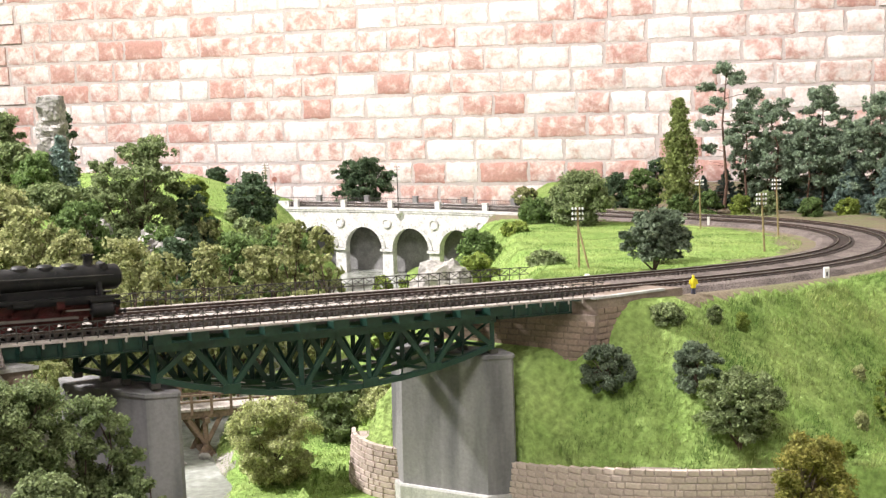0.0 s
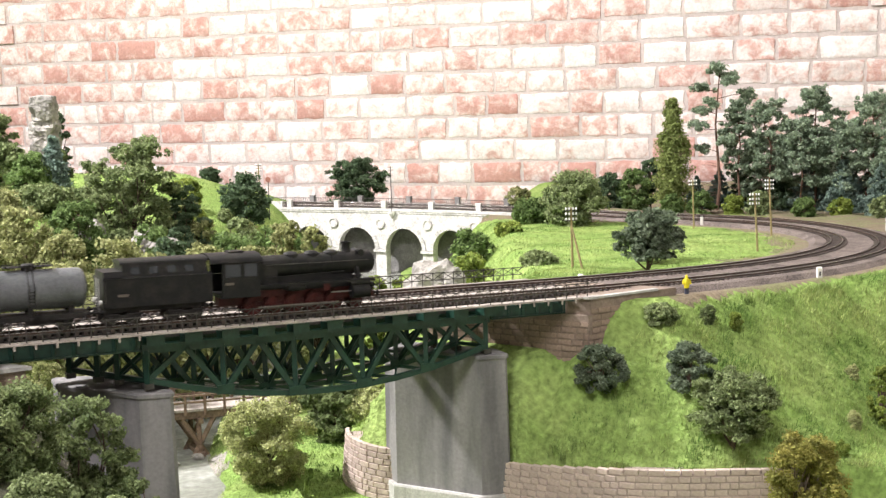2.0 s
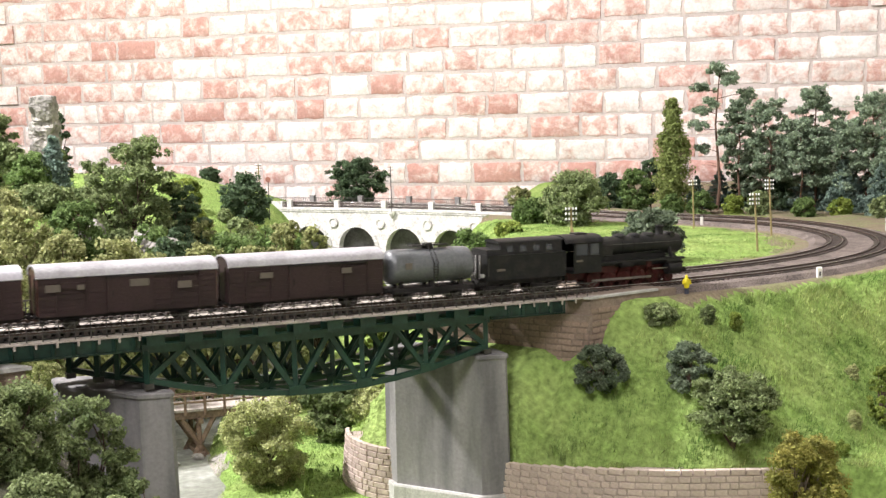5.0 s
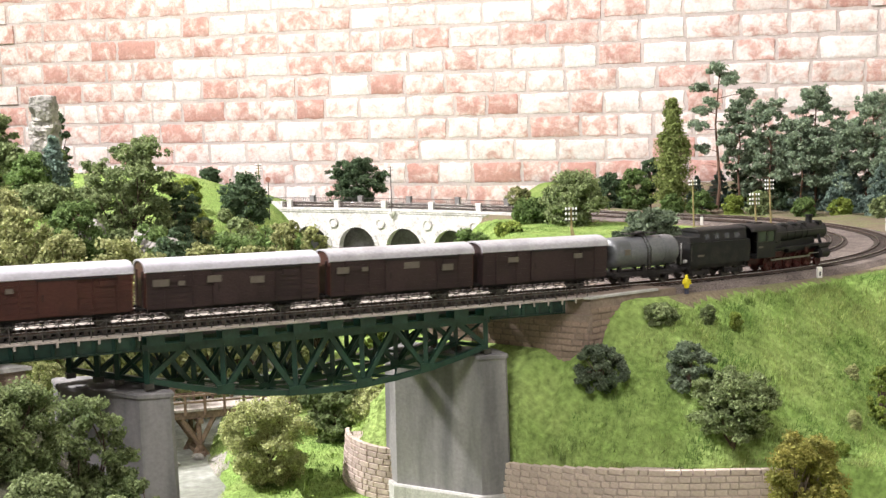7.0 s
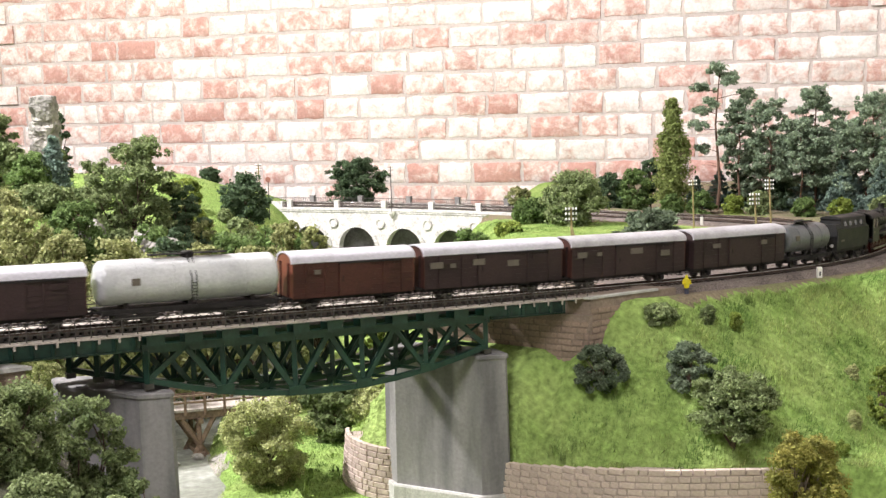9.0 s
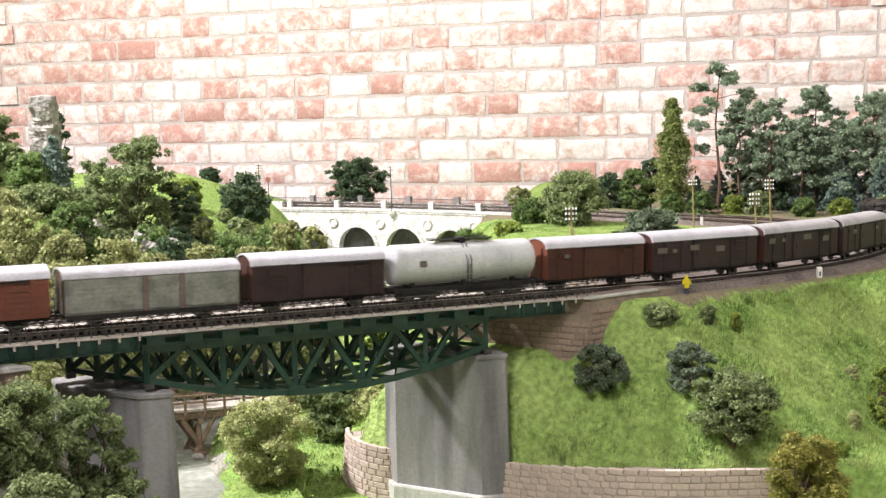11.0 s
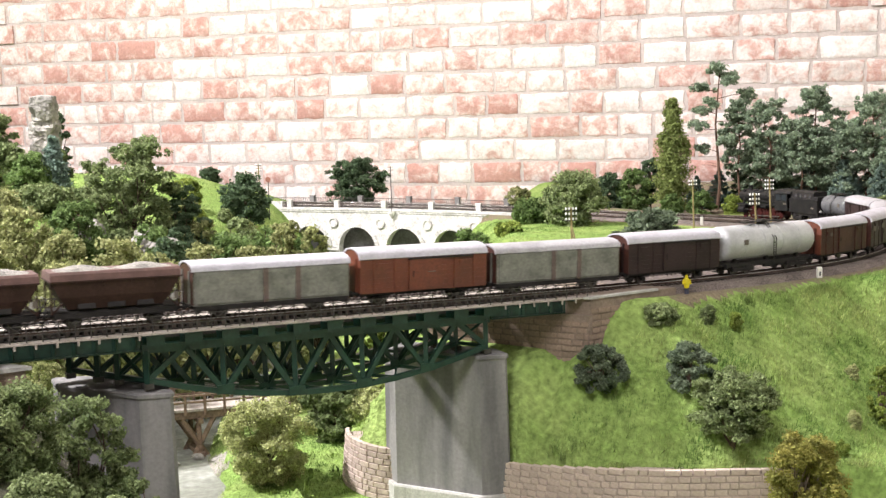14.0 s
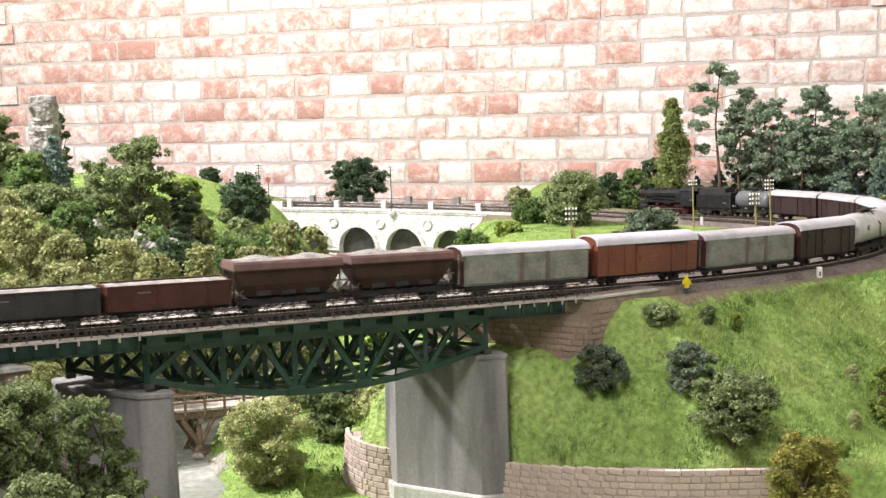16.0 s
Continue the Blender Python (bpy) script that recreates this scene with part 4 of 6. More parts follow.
# close before the bridge
tree(-0.316, 0.86, 1.212, 0.082, "moss", crown=0.95, label="dense green tree close to the pier", density=1.4)
tree(-0.272, 0.90, 1.196, 0.07, "moss", crown=0.95, label="dense mossy tree close to the pier", density=1.4)
tree(-0.235, 0.88, 1.140, 0.05, "moss", "bush", label="green tree close to the pier", density=1.3)
tree(-0.285, 0.80, 1.165, 0.08, "grey", "bush", label="green tree with a soft crown near the river", density=1.4)
tree(-0.225, 0.80, 1.150, 0.055, "grey", crown=0.85, label="grey-green tree near the river bank", density=1.3)
# around the viaduct
tree(-0.583, 3.10, 1.233, 0.055, "dark", "bush", label="small dark green bush on the grass slope", category="bush")
tree(-0.415, 2.60, 1.252, 0.11, "dark", "bush", label="dark green bush on the grass slope", category="bush")
tree(-0.515, 2.50, 1.248, 0.06, "lime", "bush", label="yellow-green bush on the slope", category="bush")
tree(-0.215, 3.14, 1.252, 0.165, "dark", "oak", crown=0.75, density=1.3, label="spreading dark green tree behind the viaduct")
tree(0.178, 2.84, 1.184, 0.064, "olive", "bush", label="small olive bush beside the railing", category="bush")
tree(0.181, 2.46, 1.19, 0.09, "green", "bush", label="green bush beside the viaduct", category="bush")
tree(0.254, 2.40, 1.247, 0.13, "grey", "bush", label="large grey-green bush on the meadow", category="bush", density=1.3)
tree(0.049, 2.10, 1.175, 0.085, "green", "bush", label="green bush before the arches", category="bush")
tree(0.040, 1.75, 1.180, 0.076, "lime", "bush", label="yellow-green bush at the meadow's edge", category="bush")
tree(0.128, 1.65, 1.187, 0.058, "grey", "bush", label="grey-green bush on the meadow", category="bush")
tree(-0.105, 1.80, 1.15, 0.05, "lime", "bush", label="pale green shrub before the arches", category="bush")
tree(-0.065, 1.78, 1.145, 0.04, "lime", "bush", label="pale green shrub before the arches", category="bush")
tree(0.122, 2.20, 1.170, 0.06, "lime", "bush", label="light green bush on the meadow's edge", category="bush")
tree(0.252, 1.50, 1.258, 0.092, "blue", "oak", crown=0.78, label="meadow tree with a forked trunk and grey-green crown", density=1.2)
tree(0.275, 1.62, 1.232, 0.055, "grey", crown=0.8, label="small grey-green tree on the meadow")
# forest behind the bend
tree(0.385, 2.82, 1.212, 0.08, "dark", "bush", label="dark green bush behind the track", category="bush")
tree(0.44, 2.80, 1.222, 0.085, "green", "bush", label="green bush behind the track", category="bush")
tree(0.486, 2.85, 1.245, 0.07, "dark", crown=0.9, label=DECID % "dark green")
tree(0.517, 2.74, 1.385, 0.09, "column", "cypress", label="tall narrow yellow-green columnar tree", density=2.0)
PINE = "tall model pine with bare reddish trunk and dark crown"
for x, y, t, w, c in ((0.606, 2.70, 1.448, 0.135, 0.66), (0.652, 2.69, 1.370, 0.085, 0.66), (0.705, 2.64, 1.366, 0.105, 0.72), (0.795, 2.62, 1.392, 0.105, 0.60), (0.895, 2.56, 1.375, 0.125, 0.70),
                      (0.760, 2.60, 1.325, 0.11, 0.72), (0.84, 2.58, 1.318, 0.13, 0.78), (0.95, 2.5, 1.345, 0.14, 0.8), (0.72, 2.74, 1.29, 0.12, 0.88), (0.81, 2.74, 1.285, 0.13, 0.85), (0.90, 2.66, 1.30, 0.14, 0.85)):
    tree(x, y, t, w, "pine", "pine", crown=c, label=PINE, density=1.5, leaf=0.0021)
for x, y, t, w, c in ((0.583, 2.80, 1.200, 0.08, "spruce"), (0.635, 2.80, 1.215, 0.09, "spruce"), (0.69, 2.78, 1.235, 0.10, "dark"), (0.74, 2.70, 1.24, 0.11, "dark"), (0.80, 2.66, 1.245, 0.12, "spruce"),
                      (0.86, 2.60, 1.25, 0.12, "spruce"), (0.92, 2.60, 1.25, 0.12, "dark"), (0.97, 2.42, 1.26, 0.12, "spruce"), (1.02, 2.55, 1.28, 0.13, "dark"), (0.77, 2.78, 1.25, 0.14, "dark"), (0.83, 2.54, 1.245, 0.10, "spruce"),
                      (0.89, 2.48, 1.24, 0.11, "spruce"), (0.87, 2.74, 1.25, 0.14, "dark")):
    tree(x, y, t, w, c, "spruce", label="dark blue-green model spruce", density=1.3, leaf=0.0021)
for x, y, t, w, c in ((0.56, 2.64, 1.178, 0.06, "green"), (0.62, 2.60, 1.172, 0.05, "lime"), (0.665, 2.56, 1.182, 0.06, "grey"), (0.74, 2.50, 1.172, 0.05, "green"), (0.80, 2.45, 1.172, 0.05, "lime"),
                      (0.86, 2.38, 1.18, 0.06, "grey"), (0.50, 2.66, 1.172, 0.05, "green"), (0.91, 2.30, 1.18, 0.06, "lime")):
    tree(x, y, t, w, c, "bush", label="low undergrowth at the forest edge", category="bush")
# scrub on the grass hill
for x, y, t, w, c in ((-0.50, 2.42, 1.212, 0.045, "olive"), (-0.46, 2.32, 1.20, 0.04, "lime"), (-0.38, 2.42, 1.165, 0.04, "olive"), (-0.33, 2.5, 1.15, 0.045, "green"), (-0.56, 2.6, 1.235, 0.04, "lime"),
                      (-0.44, 2.48, 1.185, 0.03, "grey"), (-0.62, 2.4, 1.25, 0.05, "green")):
    tree(x, y, t, w, c, "bush", label="low scrub bush on the grass hill", category="bush")
# embankment slope
tree(0.153, 1.190, 1.157, 0.054, "blue", "bush", label="dark blue-green bush on the grassy slope", category="bush", density=1.4)
tree(0.236, 1.166, 1.162, 0.052, "blue", "bush", label="blue-green bush on the grassy slope", category="bush", density=1.3)
tree(0.266, 1.115, 1.146, 0.084, "grey", "oak", crown=0.86, label="grey-green tree on the grassy slope", density=1.4)
tree(0.318, 1.06, 1.103, 0.084, "gold", "bush", label="golden olive bush at the wall's end", category="bush", density=1.6)
tree(0.217, 1.222, 1.188, 0.035, "grey", "bush", label="small flowering tuft on the slope", category="bush")
tree(0.435, 1.20, 1.130, 0.03, "lime", "bush", label="small pale tuft on the slope", category="bush")
for x, y, w, c in ((0.270, 1.240, 0.016, "moss"), (0.300, 1.247, 0.014, "lime"), (0.112, 1.238, 0.013, "dark"), (0.400, 1.180, 0.014, "pale"), (0.375, 1.135, 0.013, "lime"), (0.420, 1.245, 0.014, "pale")):
    tree(x, y, gz(x, y) + w * 0.45, w, c, "bush", label="low herb tuft in the embankment grass", category="plant", density=0.3)

# ---- grass blades: the near slopes and the meadow ----
def grass_patch(x0, x1, y0, y1, count, size, seed, test, at=None):
    rng = np.random.default_rng(seed)
    x, y = rng.uniform(x0, x1, count), rng.uniform(y0, y1, count)
    x, y = at or (x, y)
    keep_ = test(x, y)
    x, y = x[keep_], y[keep_]
    z = ground_z(x, y) + 0.006 * np.array([noise.fractal(Vector((px * 9, py * 9, 0)), 1.0, 2.0, 4) for px, py in zip(x, y)])
    n = len(x)
    a = rng.uniform(0, 6.28, n)
    hgt = size * rng.uniform(0.5, 1.4, n)
    w = size * 0.16
    lean = rng.normal(size=(n, 2)) * 0.5 + np.array([0.15, -0.35])
    p0 = np.stack([x - np.cos(a) * w, y - np.sin(a) * w, z - 0.004], 1)
    p1 = np.stack([x + np.cos(a) * w, y + np.sin(a) * w, z - 0.004], 1)
    p2 = np.stack([x + lean[:, 0] * hgt, y + lean[:, 1] * hgt, z + hgt], 1)
    v = np.stack([p0, p1, p2], 1).reshape(-1, 3)
    me = bpy.data.meshes.new("grass")
    me.vertices.add(len(v))
    me.vertices.foreach_set("co", v.ravel())
    me.loops.add(len(v))
    me.loops.foreach_set("vertex_index", np.arange(len(v)))
    me.polygons.add(n)
    me.polygons.foreach_set("loop_start", np.arange(n) * 3)
    me.update()
    me.validate()
    me.materials.append(BLADE)
    return tagged(new("grass", me), "short static grass in mixed greens", "grass", kind="stuff")


def off_track(x, y):
    s, v, zt, d = nearest(x, y)
    return ~((np.abs(v - 0.034) < 0.093) & (d < 0.14)) & (np.abs(x - river_x(y)) > 0.075)


grass_patch(0.0, 0.85, 0.9, 1.55, 150000, 0.0032, 1, off_track)
grass_patch(-0.32, 0.12, 0.95, 1.6, 50000, 0.0032, 2, off_track)
grass_patch(0.0, 0.65, 1.35, 2.6, 80000, 0.0032, 3, off_track)
grass_patch(-0.9, 0.1, 1.9, 3.4, 70000, 0.004, 4, off_track)

def tufts(x0, x1, y0, y1, clumps, blades, size, seed):
    """Clumps of longer grass over a slope."""
    rng = np.random.default_rng(seed)
    cx, cy = rng.uniform(x0, x1, clumps), rng.uniform(y0, y1, clumps)
    x, y = np.repeat(cx, blades) + rng.normal(size=clumps * blades) * 0.004, np.repeat(cy, blades) + rng.normal(size=clumps * blades) * 0.004
    return grass_patch(x0, x1, y0, y1, clumps * blades, size, seed, off_track, (x, y))


tufts(0.05, 0.8, 1.02, 1.45, 1500, 26, 0.0048, 21)
tufts(-0.2, 0.1, 1.0, 1.4, 160, 26, 0.005, 22)

# ---- rocks ----
def rock(x, y, z, size, seed, label, name="rock", layers=0.0, rz=0.0):
    bm = bmesh.new()
    bmesh.ops.create_icosphere(bm, subdivisions=4, radius=1)
    for v in bm.verts:
        p = v.co.copy()
        k = 1 + 0.28 * noise.fractal(p * 1.6 + Vector((seed, 0, 0)), 1.0, 2.0, 4) + 0.08 * (abs(noise.noise(p * 5 + Vector((seed, 9, 0)))))
        if layers:
            k *= 1 - 0.16 * max(0, math.cos(p.z * layers)) ** 6
            p.z = max(-1, min(1, p.z * 1.25))
        v.co = Vector((p.x * size[0] * k, p.y * size[1] * k, p.z * size[2] * (1 if layers else k)))
    me = bpy.data.meshes.new(name)
    bm.to_mesh(me)
    bm.free()
    me.materials.append(ROCK)
    ob = new(name, me)
    ob.matrix_basis = pose(x, y, z, 0, 0, rz)
    return tagged(ob, label, "rock")


def rock_pillar(x, y, base, top, width):
    """A tower of weathered blocks with deep ledges between them."""
    bm = bmesh.new()
    rng_ = random.Random(5)
    z, k = base, 0
    while z < top - 0.012:
        h = rng_.uniform(0.036, 0.050)
        w = width * rng_.uniform(0.94, 1.08) * (0.92 if top - z < 0.05 else 1.0 + 0.9 * max(0, top - 0.06 - z))
        before = len(bm.verts)
        made = bmesh.ops.create_cube(bm, size=1)["verts"]
        bmesh.ops.subdivide_edges(bm, edges=list({e for v in made for e in v.link_edges}), cuts=6, use_grid_fill=True)
        bm.verts.ensure_lookup_table()
        made = bm.verts[before:]
        ox, oy = rng_.uniform(-0.004, 0.004), rng_.uniform(-0.004, 0.004)
        for v in made:
            p = v.co * 2
            q = p.normalized() * 0.42 + p * 0.58 * 0.88
            r = 1 + 0.22 * noise.fractal(q * 1.7 + Vector((k * 7.0, 0, 0)), 1.0, 2.0, 4)
            v.co = Vector((ox + q.x * w * 0.5 * r, oy + q.y * w * 0.5 * r, z + h * 0.5 + q.z * h * 0.60))
        z += h * 0.93
        k += 1
    me = bpy.data.meshes.new("rock_pillar")
    bm.to_mesh(me)
    bm.free()
    me.materials.append(ROCK)
    ob = new("rock_pillar", me)
    ob.matrix_basis = pose(x, y, 0)
    return tagged(ob, "tall pale layered rock pillar rising above the trees", "rock")


rock_pillar(-0.747, 2.34, 1.17, 1.412, 0.056)
rock(-0.012, 1.70, 1.125, (0.045, 0.035, 0.048), 5.0, "white rock outcrop by the river bank")
rock(-0.468, 1.93, 1.180, (0.026, 0.022, 0.026), 8.0, "pale rock face between the trees", rz=30)
rock(-0.56, 1.95, 1.195, (0.026, 0.022, 0.026), 11.0, "pale rock face between the trees", rz=70)
rock(-0.43, 1.90, 1.172, (0.026, 0.022, 0.024), 14.0, "pale rock face between the trees", rz=10)
for i, (x, y, r) in enumerate(((-0.325, 1.40, 0.008), (-0.30, 1.425, 0.007), (-0.27, 1.405, 0.009), (-0.345, 1.43, 0.007), (-0.255, 1.43, 0.006), (-0.235, 1.40, 0.008))):
    rock(x, y, 0.985, (r, r * 0.8, r * 0.6), 20.0 + i, "small grey river boulder", "boulder")

# ---- line-side things ----
def telegraph_pole(top, foot, arms, strut=None):
    ob = thing("telegraph_pole", "olive wooden telegraph pole with white insulators" + (" and a strut" if strut else ""), "telegraph pole", "telegraph poles")
    t, b = Vector(top), Vector(foot)
    b.z = gz(b.x, b.y) - 0.004
    part("pole", Shape().tube(b, t, 0.0017, 0.0013, 8), POLEWOOD, ob, smooth=True)
    for i in range(arms):
        c = t - Vector((0, 0, 0.004 + i * 0.0065))
        part("cross_arm", Shape().bar(c + Vector((-0.0068, 0, 0)), c + Vector((0.0068, 0, 0)), 0.001, 0.001), IRON, ob)
        for k in (-0.0064, -0.0024, 0.0024, 0.0064):
            q = c + Vector((k, 0, 0.0006))
            part("insulator", Shape().lathe([(0, 0.0008), (0.0010, 0.0014), (0.0026, 0.0011), (0.0034, 0.0005)], q, (0, 0, 1), 8), PORCELAIN, ob, smooth=True)
    if strut:
        e = Vector(strut)
        e.z = gz(e.x, e.y) - 0.004
        part("strut", Shape().tube(e, t - Vector((0, 0, 0.022)), 0.0015, 0.0012, 8), POLEWOOD, ob, smooth=True)


telegraph_pole((0.1635, 1.55, 1.259), (0.1645, 1.55, 1.16), 3, (0.176, 1.525, 1.17))
telegraph_pole((0.447, 1.75, 1.252), (0.452, 1.75, 1.16), 3)
telegraph_pole((0.535, 2.0, 1.251), (0.539, 2.0, 1.156), 3)
telegraph_pole((0.451, 2.2, 1.238), (0.453, 2.2, 1.15), 2)
telegraph_pole((-0.437, 2.95, 1.247), (-0.436, 2.95, 1.2), 3)

lamp_ = thing("viaduct_mast", "slim dark mast with cross arms on a stone console", "mast")
q = line(2.107, 0.101)
part("mast", Shape().tube((q.x, q.y, 1.128), (q.x, q.y, 1.238), 0.0012, 0.0009, 8), IRON, lamp_)
for z in (1.236, 1.229):
    part("cross_arm", Shape().bar((q.x - 0.007, q.y, z), (q.x + 0.007, q.y, z), 0.0012, 0.0012), IRON, lamp_)
part("console", Shape().lathe([(0, 0.002), (0.012, 0.009), (0.018, 0.009)], (q.x, q.y, 1.116), (0, 0, 1), 14), WHITESTONE, lamp_, "white stone console")

SIGN = material("enamel_red_grey", (0.30, 0.12, 0.09), 0.5, vary=0.2)
sign_ = thing("round_sign", "small round reddish disc sign on a post", "sign")
zb = gz(-0.394, 2.8)
part("post", Shape().tube((-0.394, 2.8, zb - 0.004), (-0.394, 2.8, 1.225), 0.001, 0.001, 6), IRON, sign_)
part("disc", Shape().lathe([(0, 0.006), (0.0012, 0.006)], (-0.394, 2.7985, 1.219), (0, -1, 0), 16), SIGN, sign_)

WHITEPAINT = material("white_painted_stone", (0.75, 0.74, 0.71), 0.8, vary=0.08)
BLACK = material("black_paint", (0.03, 0.03, 0.03), 0.6, vary=0.2)
km = thing("distance_post", "small white lineside distance post with a dark mark", "post")
p = line(0.207, -0.040)
km.matrix_basis = pose(p.x, p.y, p.z - 0.012, 0, 0, 8)
part("stone", Shape().box((0, 0, 0.0065), (0.0058, 0.004, 0.015)).prism([(-0.002, 0.014), (0.002, 0.014), (0.001, 0.0158), (-0.001, 0.0158)], -0.0029, 0.0029), WHITEPAINT, km)
part("mark", Shape().box((0, -0.0023, 0.008), (0.0018, 0.0006, 0.005)), BLACK, km)

YELLOW = material("yellow_plastic", (0.62, 0.52, 0.01), 0.6, vary=0.15)
BLUEGREY = material("dark_blue_grey_plastic", (0.05, 0.055, 0.09), 0.6, vary=0.15)
fig = Shape()
p = line(-0.010, -0.043)
fb = Vector((p.x, p.y, gz(p.x, p.y) - 0.001))
fig.tube(fb + Vector((-0.0012, 0, 0)), fb + Vector((-0.001, 0, 0.009)), 0.0011, 0.0013, 8).tube(fb + Vector((0.0013, 0, 0)), fb + Vector((0.001, 0, 0.009)), 0.0011, 0.0013, 8)
fig.lathe([(0, 0.0026), (0.004, 0.003), (0.008, 0.0031), (0.0105, 0.0018)], fb + Vector((0, 0, 0.0075)), (0, 0, 1), 12)
fig.tube(fb + Vector((-0.003, 0, 0.0165)), fb + Vector((-0.0042, -0.001, 0.0115)), 0.001, 0.0009, 8).tube(fb + Vector((0.003, 0, 0.0165)), fb + Vector((0.0042, -0.001, 0.0115)), 0.001, 0.0009, 8)
fig.lathe([(0, 0.0009), (0.0012, 0.0016), (0.0026, 0.0014), (0.0034, 0.0005)], fb + Vector((0, 0, 0.0178)), (0, 0, 1), 10)
doll = part("figurine", fig, YELLOW, smooth=True)
doll.data.materials.append(BLUEGREY)
for face_ in doll.data.polygons:
    face_.material_index = 1 if face_.center.z < fb.z + 0.0072 else 0
tagged(doll, "tiny plastic figurine in yellow coat and dark trousers beside the track", "figurine")
ws = rock(*(line(-0.03, 0.112, -0.006)), (0.0032, 0.0025, 0.002), 40.0, "tiny white stone beside the rails", "stone")
ws.data.materials.clear()
ws.data.materials.append(WHITEPAINT)
sb = thing("signal_box_cabinet", "small grey relay cabinet beside the bend", "cabinet")
sp = line(0.86, -0.06)
part("body", Shape().box((sp.x, sp.y, sp.z + 0.004), (0.009, 0.007, 0.022)), PALECAP, sb)
part("roof", Shape().box((sp.x, sp.y, sp.z + 0.016), (0.0105, 0.0085, 0.002)), IRON, sb)
cp = line(1.2, 0.115)
wp = thing("marker_post", "small white marker post behind the track", "post")
part("post", Shape().box((cp.x, cp.y, cp.z + 0.001), (0.004, 0.004, 0.016)), WHITEPAINT, wp)
part("cap", Shape().box((cp.x, cp.y, cp.z + 0.0098), (0.005, 0.005, 0.0016)), BLACK, wp)

# ---- timber trestle footbridge over the river ----
tb = thing("timber_footbridge", "weathered brown timber trestle footbridge with rails", "footbridge")
a, b = Vector((-0.42, 1.40, 1.047)), Vector((-0.205, 1.512, 1.032))
d = (b - a).normalized()
sd = Vector((-d.y, d.x, 0))
sh = Shape()
L_ = (b - a).length
for i in range(int(L_ / 0.0075)):
    c = a + d * (i * 0.0075 + 0.003)
    sh.bar(c - sd * 0.024, c + sd * 0.024, 0.0068, 0.003)
tagged(part("deck_planks", sh, DECK, tb, "pale worn planks"), kind="stuff")
for o in (-0.019, 0.019):
    part("beam", Shape().bar(a + sd * o - Vector((0, 0, 0.006)), b + sd * o - Vector((0, 0, 0.006)), 0.006, 0.009), OLDWOOD, tb)
for o in (-0.024, 0.024):
    for z in (0.010, 0.018):
        part("hand_rail", Shape().bar(a + sd * o + Vector((0, 0, z)), b + sd * o + Vector((0, 0, z)), 0.002, 0.0022), OLDWOOD, tb)
    for i in range(10):
        c = a + d * (0.012 + i * L_ / 10) + sd * o
        part("rail_post", Shape().bar(c - Vector((0, 0, 0.006)), c + Vector((0, 0, 0.019)), 0.003, 0.003, up=(1, 0, 0)), OLDWOOD, tb)
for t in (0.10, 0.52, 0.95):
    c = a + d * (L_ * t)
    zf = 0.975
    for o in (-0.018, 0.018):
        top = c + sd * o - Vector((0, 0, 0.01))
        for e in (-0.012, 0.012):
            part("trestle_leg", Shape().bar(Vector((*(top + d * e * 1.7).xy, top.z)), Vector((*(top - d * e).xy, zf)), 0.005, 0.005, up=(1, 0, 0)), OLDWOOD, tb)
        part("trestle_post", Shape().bar(top, Vector((*top.xy, zf)), 0.005, 0.005, up=(1, 0, 0)), OLDWOOD, tb)
    part("cap_beam", Shape().bar(c - sd * 0.028 - Vector((0, 0, 0.013)), c + sd * 0.028 - Vector((0, 0, 0.013)), 0.006, 0.006), OLDWOOD, tb)
    part("sill_beam", Shape().bar(Vector((*(c - sd * 0.028).xy, 0.984)), Vector((*(c + sd * 0.028).xy, 0.984)), 0.008, 0.006), OLDWOOD, tb)

# stair rail by the left pier
st = thing("stair_railing", "thin grey handrail with posts descending the bank", "railing")
a, b = Vector((-0.352, 0.91, 1.200)), Vector((-0.314, 0.955, 1.160))
zg = [gz(p.x, p.y) for p in (a, b)]
for dz in (0.0, -0.008):
    part("rail", Shape().bar(a + Vector((0, 0, dz)), b + Vector((0, 0, dz)), 0.0013, 0.0013), PALECAP, st)
for t in (0.1, 0.5, 0.95):
    c = a.lerp(b, t)
    part("post", Shape().bar((c.x, c.y, min(gz(c.x, c.y), c.z - 0.02) - 0.003), c, 0.0014, 0.0014, up=(1, 0, 0)), PALECAP, st)


# ---- the train ----
LOCOBLACK = material("sooty_black_paint", (0.010, 0.010, 0.0105), 0.55, vary=0.3, scale=70, second=(0.022, 0.020, 0.018), split=(0.45, 0.75), bump=0.1, spec=0.22)
RED = material("loco_red_paint", (0.055, 0.009, 0.008), 0.55, vary=0.3, scale=90, second=(0.035, 0.012, 0.010), split=(0.4, 0.7), spec=0.22)
STEEL = material("bright_rod_steel", (0.22, 0.20, 0.19), 0.4, metal=0.9, vary=0.2)
CHASSIS = material("black_underframe", (0.022, 0.020, 0.019), 0.75, vary=0.3, scale=90, spec=0.22)
WHEEL = material("dark_wheel_steel", (0.06, 0.05, 0.045), 0.5, metal=0.4, vary=0.3)
BROWN = material("dark_brown_wagon_paint", (0.034, 0.0205, 0.0205), 0.55, vary=0.2, scale=40, fine=500, second=(0.026, 0.0165, 0.0165), spec=0.22)
REDBROWN = material("red_brown_wagon_paint", (0.05625, 0.02125, 0.01625), 0.55, vary=0.2, scale=40, fine=500, second=(0.0425, 0.0175, 0.01375), spec=0.22)
ORANGE = material("rust_red_wagon_paint", (0.1313, 0.035, 0.0175), 0.5, vary=0.2, scale=40, second=(0.1, 0.02875, 0.015))
